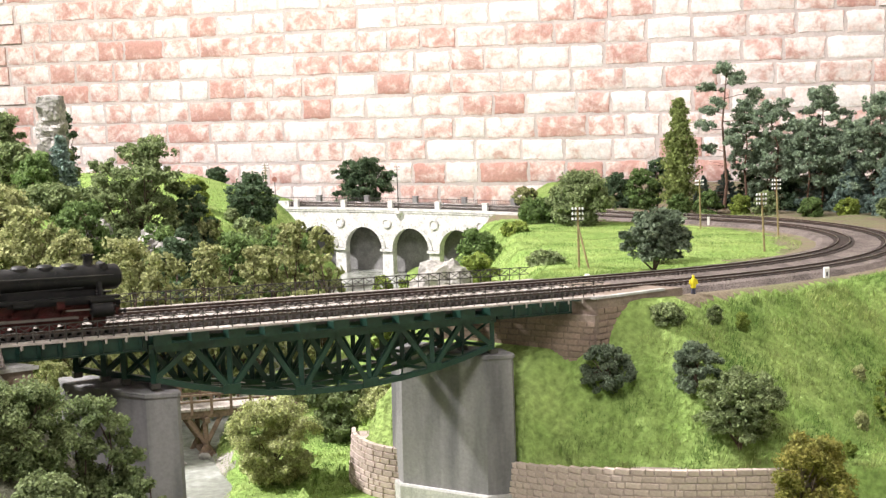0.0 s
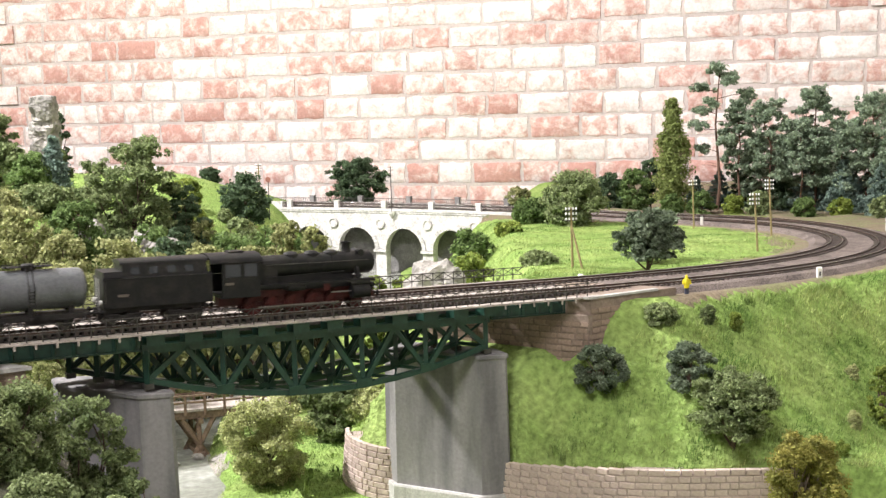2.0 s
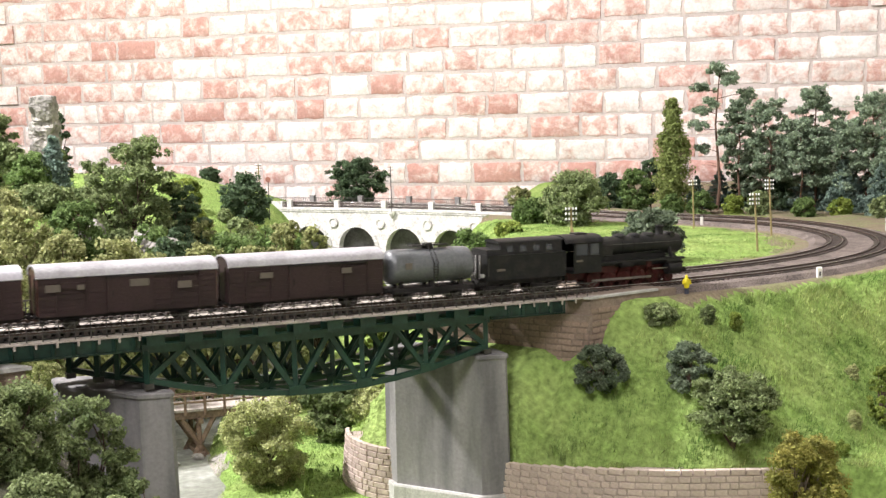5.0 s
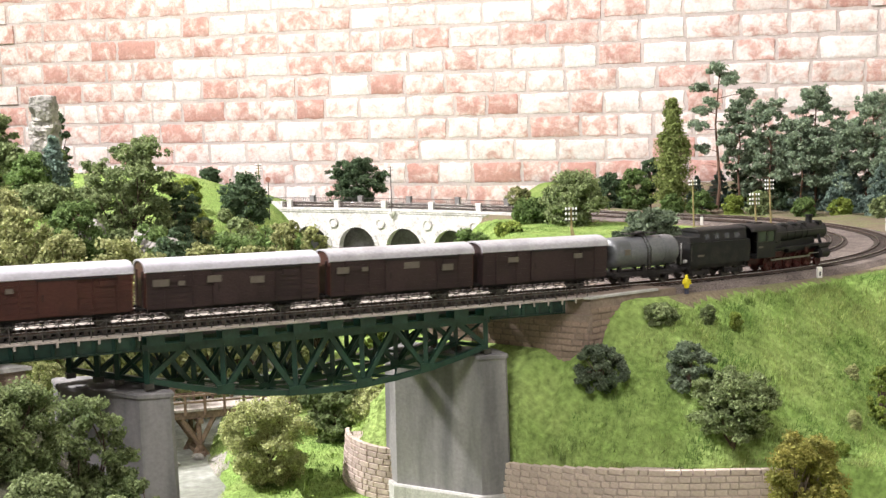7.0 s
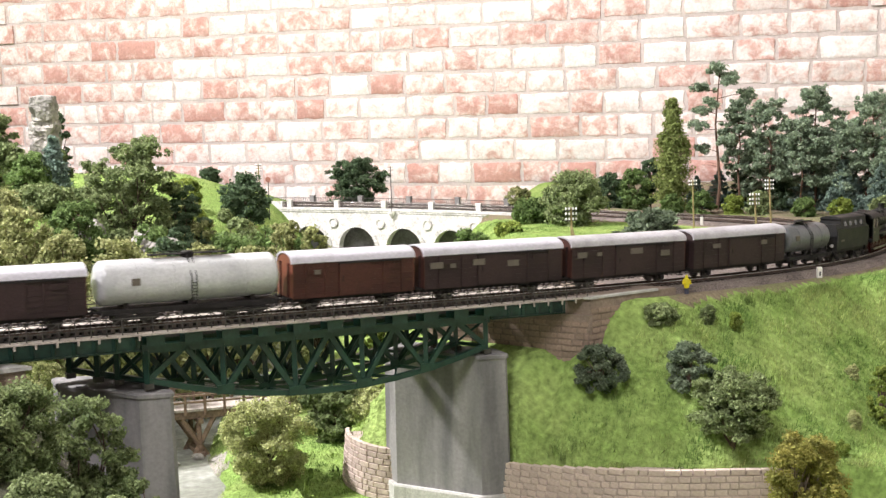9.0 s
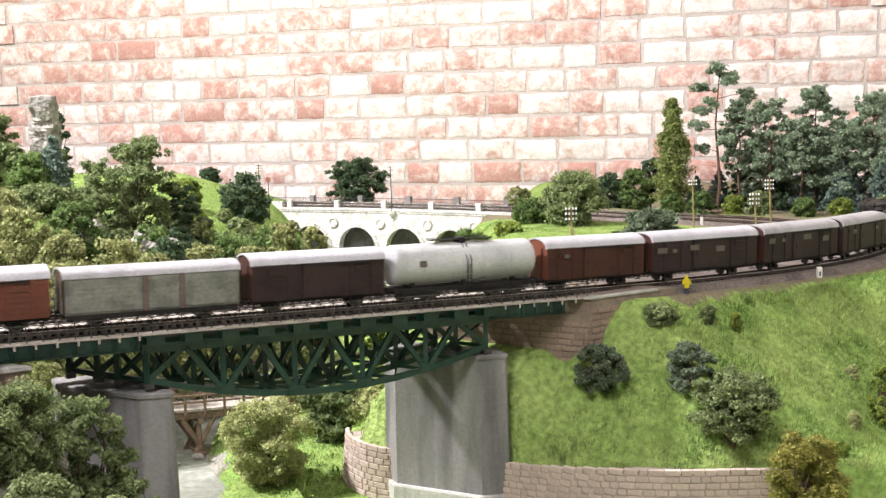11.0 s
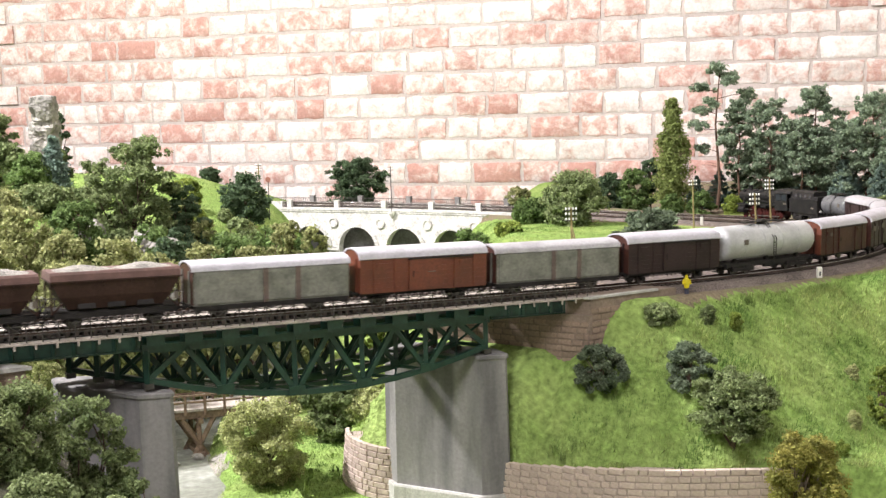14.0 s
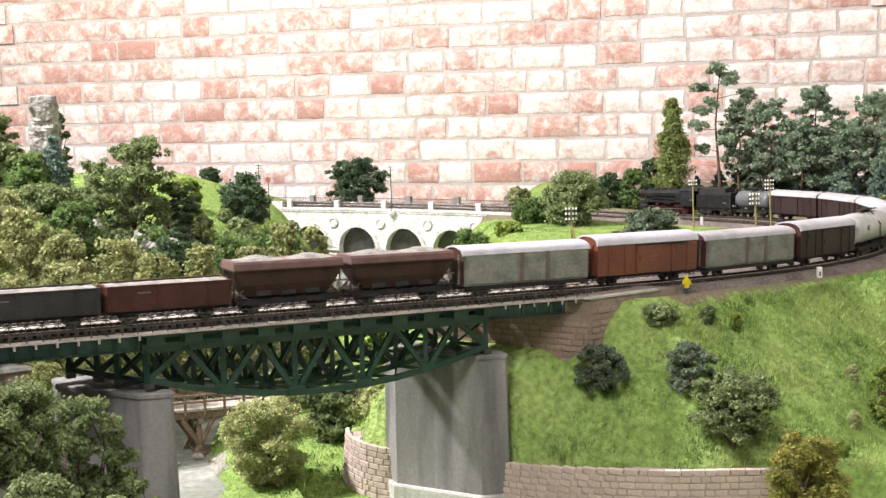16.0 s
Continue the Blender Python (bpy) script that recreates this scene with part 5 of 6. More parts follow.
GREYWOOD = material("grey_green_wagon_boards", (0.1885, 0.1914, 0.1668), 0.7, vary=0.25, scale=60, fine=400, second=(0.1305, 0.1334, 0.116))
ROOF = material("pale_grey_wagon_roof", (0.44, 0.43, 0.48), 0.45, vary=0.14, scale=30, second=(0.37, 0.36, 0.40))
ROOF2 = material("dusty_wagon_roof", (0.36, 0.35, 0.375), 0.5, vary=0.18, scale=30, second=(0.28, 0.272, 0.29))
TANKGREY = material("mid_grey_tank_paint", (0.11, 0.115, 0.125), 0.38, vary=0.2, scale=30, second=(0.075, 0.08, 0.085))
TANKWHITE = material("silver_white_tank_paint", (0.46, 0.465, 0.48), 0.3, vary=0.12, scale=22, second=(0.37, 0.375, 0.39))
GRAVEL = material("pale_gravel_load", (0.28, 0.262, 0.24), 0.95, vary=0.5, scale=90, fine=900, bump=0.8, second=(0.19, 0.18, 0.165))
DARKGREEN = material("dark_grey_wagon_paint", (0.032, 0.031, 0.03), 0.6, vary=0.25, scale=50, spec=0.22)
CREAM = material("cream_lettering", (0.11, 0.092, 0.075), 0.7, vary=0.1)
GLASS = material("dark_window_glass", (0.03, 0.035, 0.04), 0.1, vary=0.1, bump=0)
LAMPGLASS = material("lamp_lens", (0.8, 0.78, 0.7), 0.2, vary=0.05, bump=0)

FRONT_T = [0.0, 1.5, 3.5, 7.0, 9.0, 12.5, 14.5, 16.0]
FRONT_S = [-0.596, -0.412, -0.172, 0.272, 0.540, 1.0165, 1.2895, 1.4905]
FRONT = np.polyfit(FRONT_T, FRONT_S, 4)


def front_at(t):
    return float(np.polyval(FRONT, t))


TRAIN = []   # (thing, distance of its middle behind the train's front, half its base)
WHEELS = []  # (wheelset, its place on the vehicle, radius)


def wheelset(parent, x, r=0.0062, spokes=0, mat=None, y=0.0082):
    sh = Shape()
    sh.tube((0, -y, 0), (0, y, 0), 0.0013, n=8)
    for e in (-1, 1):
        sh.lathe([(0, r * 0.35), (0.0004, r * 0.8), (0.0002, r * 0.86), (0.0, r * 1.0), (0.0022, r), (0.0022, r * 1.09), (0.003, r * 1.09)] if e > 0 else
                 [(0, r * 0.35), (0.0004, r * 0.8), (0.0002, r * 0.86), (0.0, r * 1.0), (0.0022, r), (0.0022, r * 1.09), (0.003, r * 1.09)], (0, e * (y + 0.0018), 0), (0, -e, 0), 18)
        for i in range(spokes):
            a = math.pi * 2 * i / spokes
            sh.bar((0, e * (y + 0.0022), 0), (r * 0.9 * math.cos(a), e * (y + 0.0022), r * 0.9 * math.sin(a)), 0.001, 0.0009)
        if spokes:
            sh.box((-r * 0.55, e * (y + 0.0023), 0), (r * 0.5, 0.0012, r * 0.9))
    ob = part("wheelset", sh, mat or WHEEL, parent, smooth=True)
    ob.matrix_basis = pose(x, 0, r)
    WHEELS.append((ob, x, r))
    return ob


def running_gear(ob, L, xs, mat=CHASSIS, floor=0.0125, hooks=True):
    """Underframe, axle guards, buffers, couplings and wheels of a wagon."""
    half = L / 2
    for y in (-0.0125, 0.0125):
        part("solebar", Shape().box((0, y, floor - 0.001), (L - 0.016, 0.002, 0.0042)), mat, ob)
    for e in (-1, 1):
        part("headstock", Shape().box((e * (half - 0.008), 0, floor - 0.001), (0.002, 0.031, 0.0045)), mat, ob)
        for y in (-0.0102, 0.0102):
            part("buffer", Shape().lathe([(0, 0.0016), (0.004, 0.0016), (0.0042, 0.0009), (0.0066, 0.0009), (0.0068, 0.0028), (0.0076, 0.0028)], (e * (half - 0.0078), y, 0.0122), (e, 0, 0), 12), mat, ob, smooth=True)
        part("coupling", Shape().bar((e * (half - 0.008), 0, 0.0105), (e * (half + 0.0005), 0, 0.0105), 0.004, 0.0016), mat, ob)
    for x in xs:
        wheelset(ob, x)
        for y in (-0.0128, 0.0128):
            part("axle_guard", Shape().add([(x - 0.005, y, floor - 0.002), (x + 0.005, y, floor - 0.002), (x + 0.002, y, 0.0042), (x - 0.002, y, 0.0042),
                                             (x - 0.005, y + 0.001, floor - 0.002), (x + 0.005, y + 0.001, floor - 0.002), (x + 0.002, y + 0.001, 0.0042), (x - 0.002, y + 0.001, 0.0042)],
                                            [(0, 1, 2, 3), (7, 6, 5, 4), (0, 4, 5, 1), (1, 5, 6, 2), (2, 6, 7, 3), (3, 7, 4, 0)]), mat, ob)
            part("axle_box", Shape().box((x, y * 1.09, 0.0062), (0.0042, 0.0024, 0.004)), mat, ob)
            part("leaf_spring", Shape().box((x, y * 1.08, 0.0098), (0.014, 0.0016, 0.0013)), mat, ob)


def vehicle(name, label, category, offset, half):
    ob = thing(name, label, category, "wagons of the freight train" if category == "freight wagon" else "")
    TRAIN.append((ob, offset, half))
    return ob


def arch(w, z0, z1, n=10, over=0.0):
    """A roof's cross-section."""
    pts = []
    for i in range(n + 1):
        t = -1 + 2 * i / n
        pts.append(((w / 2 + over) * math.sin(t * math.pi / 2), z0 + (z1 - z0) * math.cos(t * math.pi / 2) ** 0.8 if abs(t) < 1 else z0))
    return pts


def box_wagon(offset, L, paint, roof_mat, label, style="plain", marks=(), eave=0.0445, ridge=0.0540, lit_or_own_end=None):
    ob = vehicle("covered_wagon", label, "freight wagon", offset, L * 0.3)
    half = L / 2 - 0.0062
    w = 0.0355
    base = 0.0125
    part("body", Shape().prism([(-w / 2, base), (w / 2, base), (w / 2, eave), (-w / 2, eave)], -half, half), paint, ob)
    for e in (-1, 1):
        # lighter paint here stands for light on the ends; grey wagons keep brown ones
        end = Shape().prism([(-w / 2, base + 0.001), (w / 2, base + 0.001)] + arch(w, eave, ridge - 0.0016)[::-1], e * half, e * (half + 0.0008))
        part("end_wall", end, lit_or_own_end or paint, ob)
        for y in (-0.0095, 0.0095):
            part("end_post", Shape().box((e * (half + 0.0013), y, (base + eave) / 2), (0.0014, 0.0018, eave - base)), paint, ob)
        part("step", Shape().box((e * (half - 0.004), -0.0155, 0.0075), (0.006, 0.003, 0.0007)), CHASSIS, ob)
    inner, outer = arch(w - 0.001, eave - 0.001, ridge - 0.0014), arch(w, eave, ridge, over=0.0009)
    part("roof", Shape().prism(outer + inner[::-1], -half - 0.0018, half + 0.0018), roof_mat, ob, "pale curved roof", smooth=True)
    if style == "plain":
        boards = 7
        for side in (-1, 1):
            for i in range(1, boards):
                part("board_batten", Shape().box((0, side * (w / 2 + 0.0002), base + (eave - base) * i / boards), (half * 2 - 0.001, 0.0003, 0.0003)), paint, ob)
            door = part("sliding_door", Shape().box((0, side * (w / 2 + 0.0008), (base + eave) / 2 - 0.0005), (half * 0.52, 0.0014, eave - base - 0.003)), paint, ob)
            part("door_handle", Shape().box((-half * 0.2, side * (w / 2 + 0.0017), (base + eave) / 2), (0.0008, 0.0006, 0.006)), CHASSIS, door)
            part("door_rail", Shape().box((half * 0.25, side * (w / 2 + 0.0012), eave - 0.0016), (half * 1.05, 0.0016, 0.0012)), CHASSIS, ob)
            for x in (-0.8, -0.48, 0.48, 0.8):
                part("side_post", Shape().box((half * x, side * (w / 2 + 0.0005), (base + eave) / 2), (0.0014, 0.0009, eave - base)), paint, ob)
            for x in (-0.66, 0.66):
                part("vent", Shape().box((half * x, side * (w / 2 + 0.0006), eave - 0.007), (half * 0.2, 0.0009, 0.005)), paint, ob)
    else:
        for side in (-1, 1):
            for k, (x0, x1) in enumerate(((-0.97, -0.14), (-0.07, 0.28), (0.35, 0.97))):
                part("sliding_wall", Shape().box(((x0 + x1) / 2 * half, side * (w / 2 + 0.0006), (base + eave) / 2 + 0.0005), ((x1 - x0) * half, 0.0012, eave - base - 0.003)), paint, ob)
                for i in range(1, 7):
                    part("wall_rib", Shape().box(((x0 + x1) / 2 * half, side * (w / 2 + 0.0013), base + 0.002 + (eave - base - 0.003) * i / 7), ((x1 - x0) * half - 0.001, 0.00025, 0.0005)), paint, ob)
            for x in (-0.105, 0.315):
                part("door_pillar", Shape().box((x * half, side * (w / 2 + 0.0009), (base + eave) / 2), (0.0046, 0.0016, eave - base)), GREYBROWN, ob, "dark brown pillar")
            part("sill", Shape().box((0, side * (w / 2 - 0.001), base - 0.002), (half * 1.96, 0.003, 0.004)), CHASSIS, ob)
    for x, z, a, b in marks:
        part("lettering_bar", Shape().box((x * half, -(w / 2 + 0.0017), z), (a, 0.0005, b)), CREAM, ob)
    running_gear(ob, L, (-L * 0.29, L * 0.29))
    return ob


GREYBROWN = material("brown_grey_pillar", (0.121, 0.088, 0.077), 0.7, vary=0.2)


def tank_wagon(offset, L, paint, label, radius, axles, centre=0.0335, bands=3):
    ob = vehicle("tank_wagon", label, "freight wagon", offset, L * 0.3)
    half = L / 2 - 0.0045
    rows = [(0, radius * 0.15), (0.0006, radius * 0.55), (0.0022, radius * 0.85), (0.0048, radius * 0.98), (0.0075, radius)]
    full = rows + [(2 * half - t, r) for t, r in reversed(rows)]
    tank = part("tank", Shape().lathe(full, (-half, 0, centre), (1, 0, 0), 36), paint, ob, smooth=True)
    for i in range(bands):
        x = -half + 2 * half * (i + 1) / (bands + 1)
        part("tank_band", Shape().lathe([(0, radius * 1.0), (0, radius * 1.02), (0.0018, radius * 1.02), (0.0018, radius * 1.0)], (x, 0, centre), (1, 0, 0), 32), paint, tank)
    part("filler_dome", Shape().lathe([(0, 0.0055), (0.0045, 0.0055), (0.006, 0.004)], (0, 0, centre + radius - 0.001), (0, 0, 1), 18), CHASSIS, ob, smooth=True)
    plank = Shape().box((0, 0, centre + radius + 0.0028), (half * 0.85, 0.010, 0.0008))
    walkway = part("walkway", plank, CHASSIS, ob, "dark roof walkway")
    for e in (-1, 1):
        part("walkway_rail", Shape().bar((-half * 0.42, e * 0.006, centre + radius + 0.004), (half * 0.42, e * 0.006, centre + radius + 0.004), 0.0006, 0.0006), CHASSIS, walkway)
        lad = Shape()
        for dx in (-0.0022, 0.0022):
            lad.bar((dx, e * (radius + 0.0012), 0.012), (dx, e * (radius + 0.0012), centre + 0.004), 0.0007, 0.0007, up=(1, 0, 0))
            lad.bar((dx, e * (radius + 0.0012), centre + 0.004), (dx, e * 0.006, centre + radius + 0.0028), 0.0007, 0.0007)
        for k in range(9):
            lad.bar((-0.0022, e * (radius + 0.0012), 0.013 + k * 0.0026), (0.0022, e * (radius + 0.0012), 0.013 + k * 0.0026), 0.0005, 0.0005)
        part("ladder", lad, CHASSIS, ob, "dark steel ladder")
        for x in (-half * 0.7, 0, half * 0.7):
            part("saddle", Shape().box((x, e * 0.0075, 0.0165), (0.004, 0.004, 0.008)), CHASSIS, ob)
        part("mark_plate", Shape().box((-half * 0.62, e * (radius + 0.0002), centre + 0.002), (0.007, 0.0008, 0.006)), CREAM, ob)
    part("floor_frame", Shape().box((0, 0, 0.0125), (half * 2 + 0.001, 0.022, 0.003)), CHASSIS, ob)
    part("brake_gear", Shape().box((half * 0.15, -0.011, 0.0085), (half * 0.5, 0.003, 0.0045)), CHASSIS, ob)
    if axles == 2:
        running_gear(ob, L, (-L * 0.27, L * 0.27))
    else:
        running_gear(ob, L, (-L * 0.355, -L * 0.215, L * 0.215, L * 0.355))
        for e in (-1, 1):
            for y in (-0.0145, 0.0145):
                part("bogie_frame", Shape().box((e * L * 0.285, y, 0.0068), (L * 0.22, 0.002, 0.0038)), CHASSIS, ob)
    return ob


def hopper_wagon(offset, L, label):
    ob = vehicle("hopper_wagon", label, "freight wagon", offset, L * 0.3)
    half = L / 2 - 0.004
    w = 0.0345
    top, kink, low_ = 0.0480, 0.0405, 0.0165
    def ring(z, hx, hy):
        return [(-hx, -hy, z), (hx, -hy, z), (hx, hy, z), (-hx, hy, z)]
    part("hopper", Shape().sweep([ring(low_, half * 0.72, 0.0105), ring(0.027, half * 0.86, 0.0148), ring(kink, half * 0.99, w / 2)]), HOPPER, ob)
    part("upper_side", Shape().sweep([ring(kink, half, w / 2 + 0.0004), ring(top - 0.002, half, w / 2 - 0.0012), ring(top, half * 0.995, w / 2 - 0.0032)]), HOPPERTOP, ob, "lighter pink-brown upper side")
    part("rim", Shape().box((0, 0, kink), (half * 2 + 0.001, w + 0.0022, 0.0012)), HOPPER, ob)
    heap = Shape()
    n, k = 24, 7
    for i in range(n + 1):
        for j in range(k + 1):
            x, y = -half * 0.96 + 2 * half * 0.96 * i / n, -0.0135 + 0.027 * j / k
            hump = (0.5 + 0.5 * math.cos(4 * math.pi * (i / n - 0.25)))
            z = top - 0.0006 + (0.0040 * hump + 0.0006) * (1 - (y / 0.0142) ** 2) * (1 if 0 < i < n else 0) + 0.0005 * noise.noise((x * 300, y * 300, offset))
            heap.v.append((x, y, z))
    heap.f += [(i * (k + 1) + j, (i + 1) * (k + 1) + j, (i + 1) * (k + 1) + j + 1, i * (k + 1) + j + 1) for i in range(n) for j in range(k)]
    part("gravel_load", heap, GRAVEL, ob, "pale gravel heaped in two mounds", smooth=True)
    part("floor_frame", Shape().box((0, 0, 0.0135), (half * 2, 0.024, 0.0025)), CHASSIS, ob)
    for e in (-1, 1):
        for y in (-0.0125, 0.0125):
            part("end_strut", Shape().bar((e * half * 0.97, y, 0.0135), (e * half * 0.97, y, kink), 0.0014, 0.0014, up=(1, 0, 0)), HOPPER, ob)
            part("end_brace", Shape().bar((e * half * 0.97, y, 0.0135), (e * half * 0.70, y, 0.028), 0.0012, 0.0012), HOPPER, ob)
        part("platform", Shape().box((e * half * 0.86, 0, 0.0152), (half * 0.25, 0.026, 0.0008)), CHASSIS, ob)
        part("platform_rail", Shape().bar((e * (half + 0.002), -0.012, 0.0255), (e * (half + 0.002), 0.012, 0.0255), 0.0007, 0.0007), PALECAP, ob)
        for x in (-0.45, 0.0, 0.45):
            part("chute", Shape().box((x * half, e * 0.0105, 0.0195), (half * 0.26, 0.005, 0.0075), Matrix.Rotation(e * 0.5, 3, "X")), CHASSIS, ob)
        for x in (-0.62, -0.22, 0.22, 0.62):
            part("side_rib", Shape().bar((x * half * 0.8, e * 0.0125, 0.024), (x * half, e * (w / 2 - 0.0004), kink - 0.001), 0.0012, 0.0012), HOPPER, ob)
    part("hand_wheel", Shape().lathe([(0, 0.0032), (0.0008, 0.0032)], (half * 0.9, -0.0135, 0.0225), (0, -1, 0), 14), PALECAP, ob)
    part("plate", Shape().box((half * 0.93, -0.0145, 0.0235), (0.004, 0.0006, 0.006)), CREAM, ob)
    running_gear(ob, L, (-L * 0.29, L * 0.29))
    return ob


HOPPER = material("dark_red_brown_hopper", (0.042, 0.022, 0.017), 0.65, vary=0.25, scale=50, spec=0.22)
HOPPERTOP = material("pink_brown_hopper_side", (0.115, 0.062, 0.053), 0.75, vary=0.2, scale=50, second=(0.085, 0.045, 0.039))


def open_wagon(offset, L, paint, label):
    ob = vehicle("open_wagon", label, "freight wagon", offset, L * 0.3)
    half, w, base, top = L / 2 - 0.004, 0.0335, 0.0125, 0.0335
    for side in (-1, 1):
        part("side_wall", Shape().box((0, side * (w / 2 - 0.0006), (base + top) / 2), (half * 2, 0.0012, top - base)), paint, ob)
        for x in (-0.97, -0.62, -0.2, 0.2, 0.62, 0.97):
            part("side_post", Shape().box((half * x, side * (w / 2 + 0.0005), (base + top) / 2), (0.0016, 0.0011, top - base)), paint, ob)
        part("top_rim", Shape().box((0, side * (w / 2 - 0.0003), top), (half * 2, 0.002, 0.0012)), paint, ob)
        part("lettering_bar", Shape().box((-half * 0.42, side * (w / 2 + 0.0003), top - 0.006), (0.011, 0.0007, 0.0012)), CREAM, ob)
    for e in (-1, 1):
        # ends of red-brown wagons take a lighter paint, as if lit
        part("end_wall", Shape().box((e * (half - 0.0006), 0, (base + top) / 2), (0.0012, w - 0.0026, top - base)), ORANGE if paint is REDBROWN else paint, ob)
        for y in (-0.009, 0, 0.009):
            part("end_post", Shape().box((e * (half + 0.0006), y, (base + top) / 2), (0.0012, 0.0016, top - base)), paint, ob)
    part("floor", Shape().box((0, 0, base), (half * 2 - 0.002, w - 0.003, 0.0012)), paint, ob)
    heap, n, k = Shape(), 30, 8
    for i in range(n + 1):
        for j in range(k + 1):
            x, y = -half * 0.97 + 2 * half * 0.97 * i / n, -w * 0.46 + w * 0.92 * j / k
            z = top - 0.0012 + 0.0026 * (1 - (y / (w * 0.5)) ** 2) * (0.65 + 0.35 * noise.noise((i * 0.35, offset * 9, 0))) + 0.0008 * noise.noise((x * 250, y * 250, offset))
            heap.v.append((x, y, z))
    heap.f += [(i * (k + 1) + j, (i + 1) * (k + 1) + j, (i + 1) * (k + 1) + j + 1, i * (k + 1) + j + 1) for i in range(n) for j in range(k)]
    part("gravel_load", heap, GRAVEL, ob, "pale gravel load", smooth=True)
    running_gear(ob, L, (-L * 0.29, L * 0.29))
    return ob


RODS = []


def locomotive(offset):
    ob = vehicle("steam_locomotive", "sooty black steam locomotive with red frames and wheels", "locomotive", offset, 0.046)
    B = 0.0408
    part("frame", Shape().box((0.002, 0, 0.0145), (0.150, 0.012, 0.010)), RED, ob, "red main frame")
    part("boiler_cradle", Shape().box((0.004, 0, 0.0262), (0.104, 0.012, 0.014)), LOCOBLACK, ob)
    boiler = part("boiler", Shape().lathe([(0, 0.0098), (0.0, 0.0104), (0.068, 0.0104), (0.068, 0.0100)], (-0.034, 0, B), (1, 0, 0), 32), LOCOBLACK, ob, smooth=True)
    part("smokebox", Shape().lathe([(0, 0.0100), (0.0, 0.0107), (0.040, 0.0107), (0.0425, 0.0094), (0.0435, 0.004)], (0.034, 0, B), (1, 0, 0), 32), LOCOBLACK, ob, smooth=True)
    for x in (-0.02, -0.005, 0.010, 0.024, 0.034):
        part("boiler_band", Shape().lathe([(0, 0.0104), (0, 0.0108), (0.0012, 0.0108), (0.0012, 0.0104)], (x, 0, B), (1, 0, 0), 32), LOCOBLACK, boiler)
    part("firebox", Shape().prism([(-0.0115, 0.022), (0.0115, 0.022), (0.0115, 0.0405)] + arch(0.023, 0.0405, 0.0510)[::-1] + [(-0.0115, 0.0405)], -0.040, -0.020), LOCOBLACK, ob)
    part("chimney", Shape().lathe([(0, 0.0052), (0.002, 0.0042), (0.0085, 0.004), (0.0095, 0.0047), (0.011, 0.0047), (0.011, 0.0032), (0.006, 0.003)], (0.052, 0, B + 0.0085), (0, 0, 1), 20), LOCOBLACK, ob, smooth=True)
    for x, l, nm in ((0.036, 0.012, "steam_dome"), (0.017, 0.013, "sand_dome"), (-0.003, 0.012, "sand_dome")):
        part(nm, Shape().lathe([(0, 0.0072), (0.0042, 0.0068), (0.0058, 0.005), (0.0064, 0.002)], (x, 0, B + 0.0065), (0, 0, 1), 20), LOCOBLACK, ob, smooth=True)
    part("feedwater_heater", Shape().tube((0.0635, -0.0085, B + 0.0095), (0.0635, 0.0085, B + 0.0095), 0.0032, n=14), LOCOBLACK, ob, smooth=True)
    part("smokebox_door", Shape().lathe([(0, 0.0078), (0.0015, 0.0074), (0.003, 0.004), (0.0034, 0.001)], (0.0765, 0, B), (1, 0, 0), 24), LOCOBLACK, ob, smooth=True)
    # cab with windows and curved roof
    for side in (-1, 1):
        y = side * 0.0165
        cab = Shape()
        cab.box((-0.0555, y, 0.0265), (0.035, 0.0012, 0.018)).box((-0.0715, y, 0.0415), (0.003, 0.0012, 0.012)).box((-0.0545, y, 0.0415), (0.003, 0.0012, 0.012)).box((-0.0395, y, 0.0415), (0.003, 0.0012, 0.012))
        cab.box((-0.0555, y, 0.0480), (0.035, 0.0012, 0.002))
        part("cab_side", cab, LOCOBLACK, ob)
        part("cab_window", Shape().box((-0.063, y * 0.99, 0.0415), (0.014, 0.0005, 0.0115)), GLASS, ob)
        part("cab_window", Shape().box((-0.047, y * 0.99, 0.0415), (0.012, 0.0005, 0.0115)), GLASS, ob)
        part("running_board", Shape().box((0.018, side * 0.0135, 0.0265), (0.112, 0.0065, 0.0009)), LOCOBLACK, ob)
        part("running_board_edge", Shape().box((0.018, side * 0.0168, 0.0258), (0.112, 0.0006, 0.0022)), LOCOBLACK, ob)
        part("hand_rail", Shape().bar((-0.03, side * 0.0118, B + 0.003), (0.07, side * 0.0118, B + 0.003), 0.0006, 0.0006), IRON, ob)
        part("steam_pipe", Shape().bar((0.058, side * 0.009, B - 0.003), (0.060, side * 0.0135, 0.022), 0.0035, 0.0035), LOCOBLACK, ob)
        part("cylinder", Shape().lathe([(0, 0.0035), (0.001, 0.0062), (0.018, 0.0062), (0.019, 0.0035)], (0.050, side * 0.0145, 0.0155), (1, 0, 0), 20), LOCOBLACK, ob, smooth=True)
        part("valve_chest", Shape().lathe([(0, 0.0028), (0.02, 0.0028)], (0.0495, side * 0.0145, 0.0235), (1, 0, 0), 16), LOCOBLACK, ob, smooth=True)
        part("air_tank", Shape().lathe([(0, 0.0015), (0.001, 0.0032), (0.017, 0.0032), (0.018, 0.0015)], (-0.012, side * 0.0135, 0.0228), (1, 0, 0), 14), LOCOBLACK, ob, smooth=True)
        part("valve_gear_bracket", Shape().box((0.026, side * 0.0150, 0.0225), (0.006, 0.0012, 0.008)), RED, ob)
        part("slide_bar", Shape().bar((0.030, side * 0.0160, 0.0165), (0.050, side * 0.0160, 0.0165), 0.0012, 0.0012), STEEL, ob)
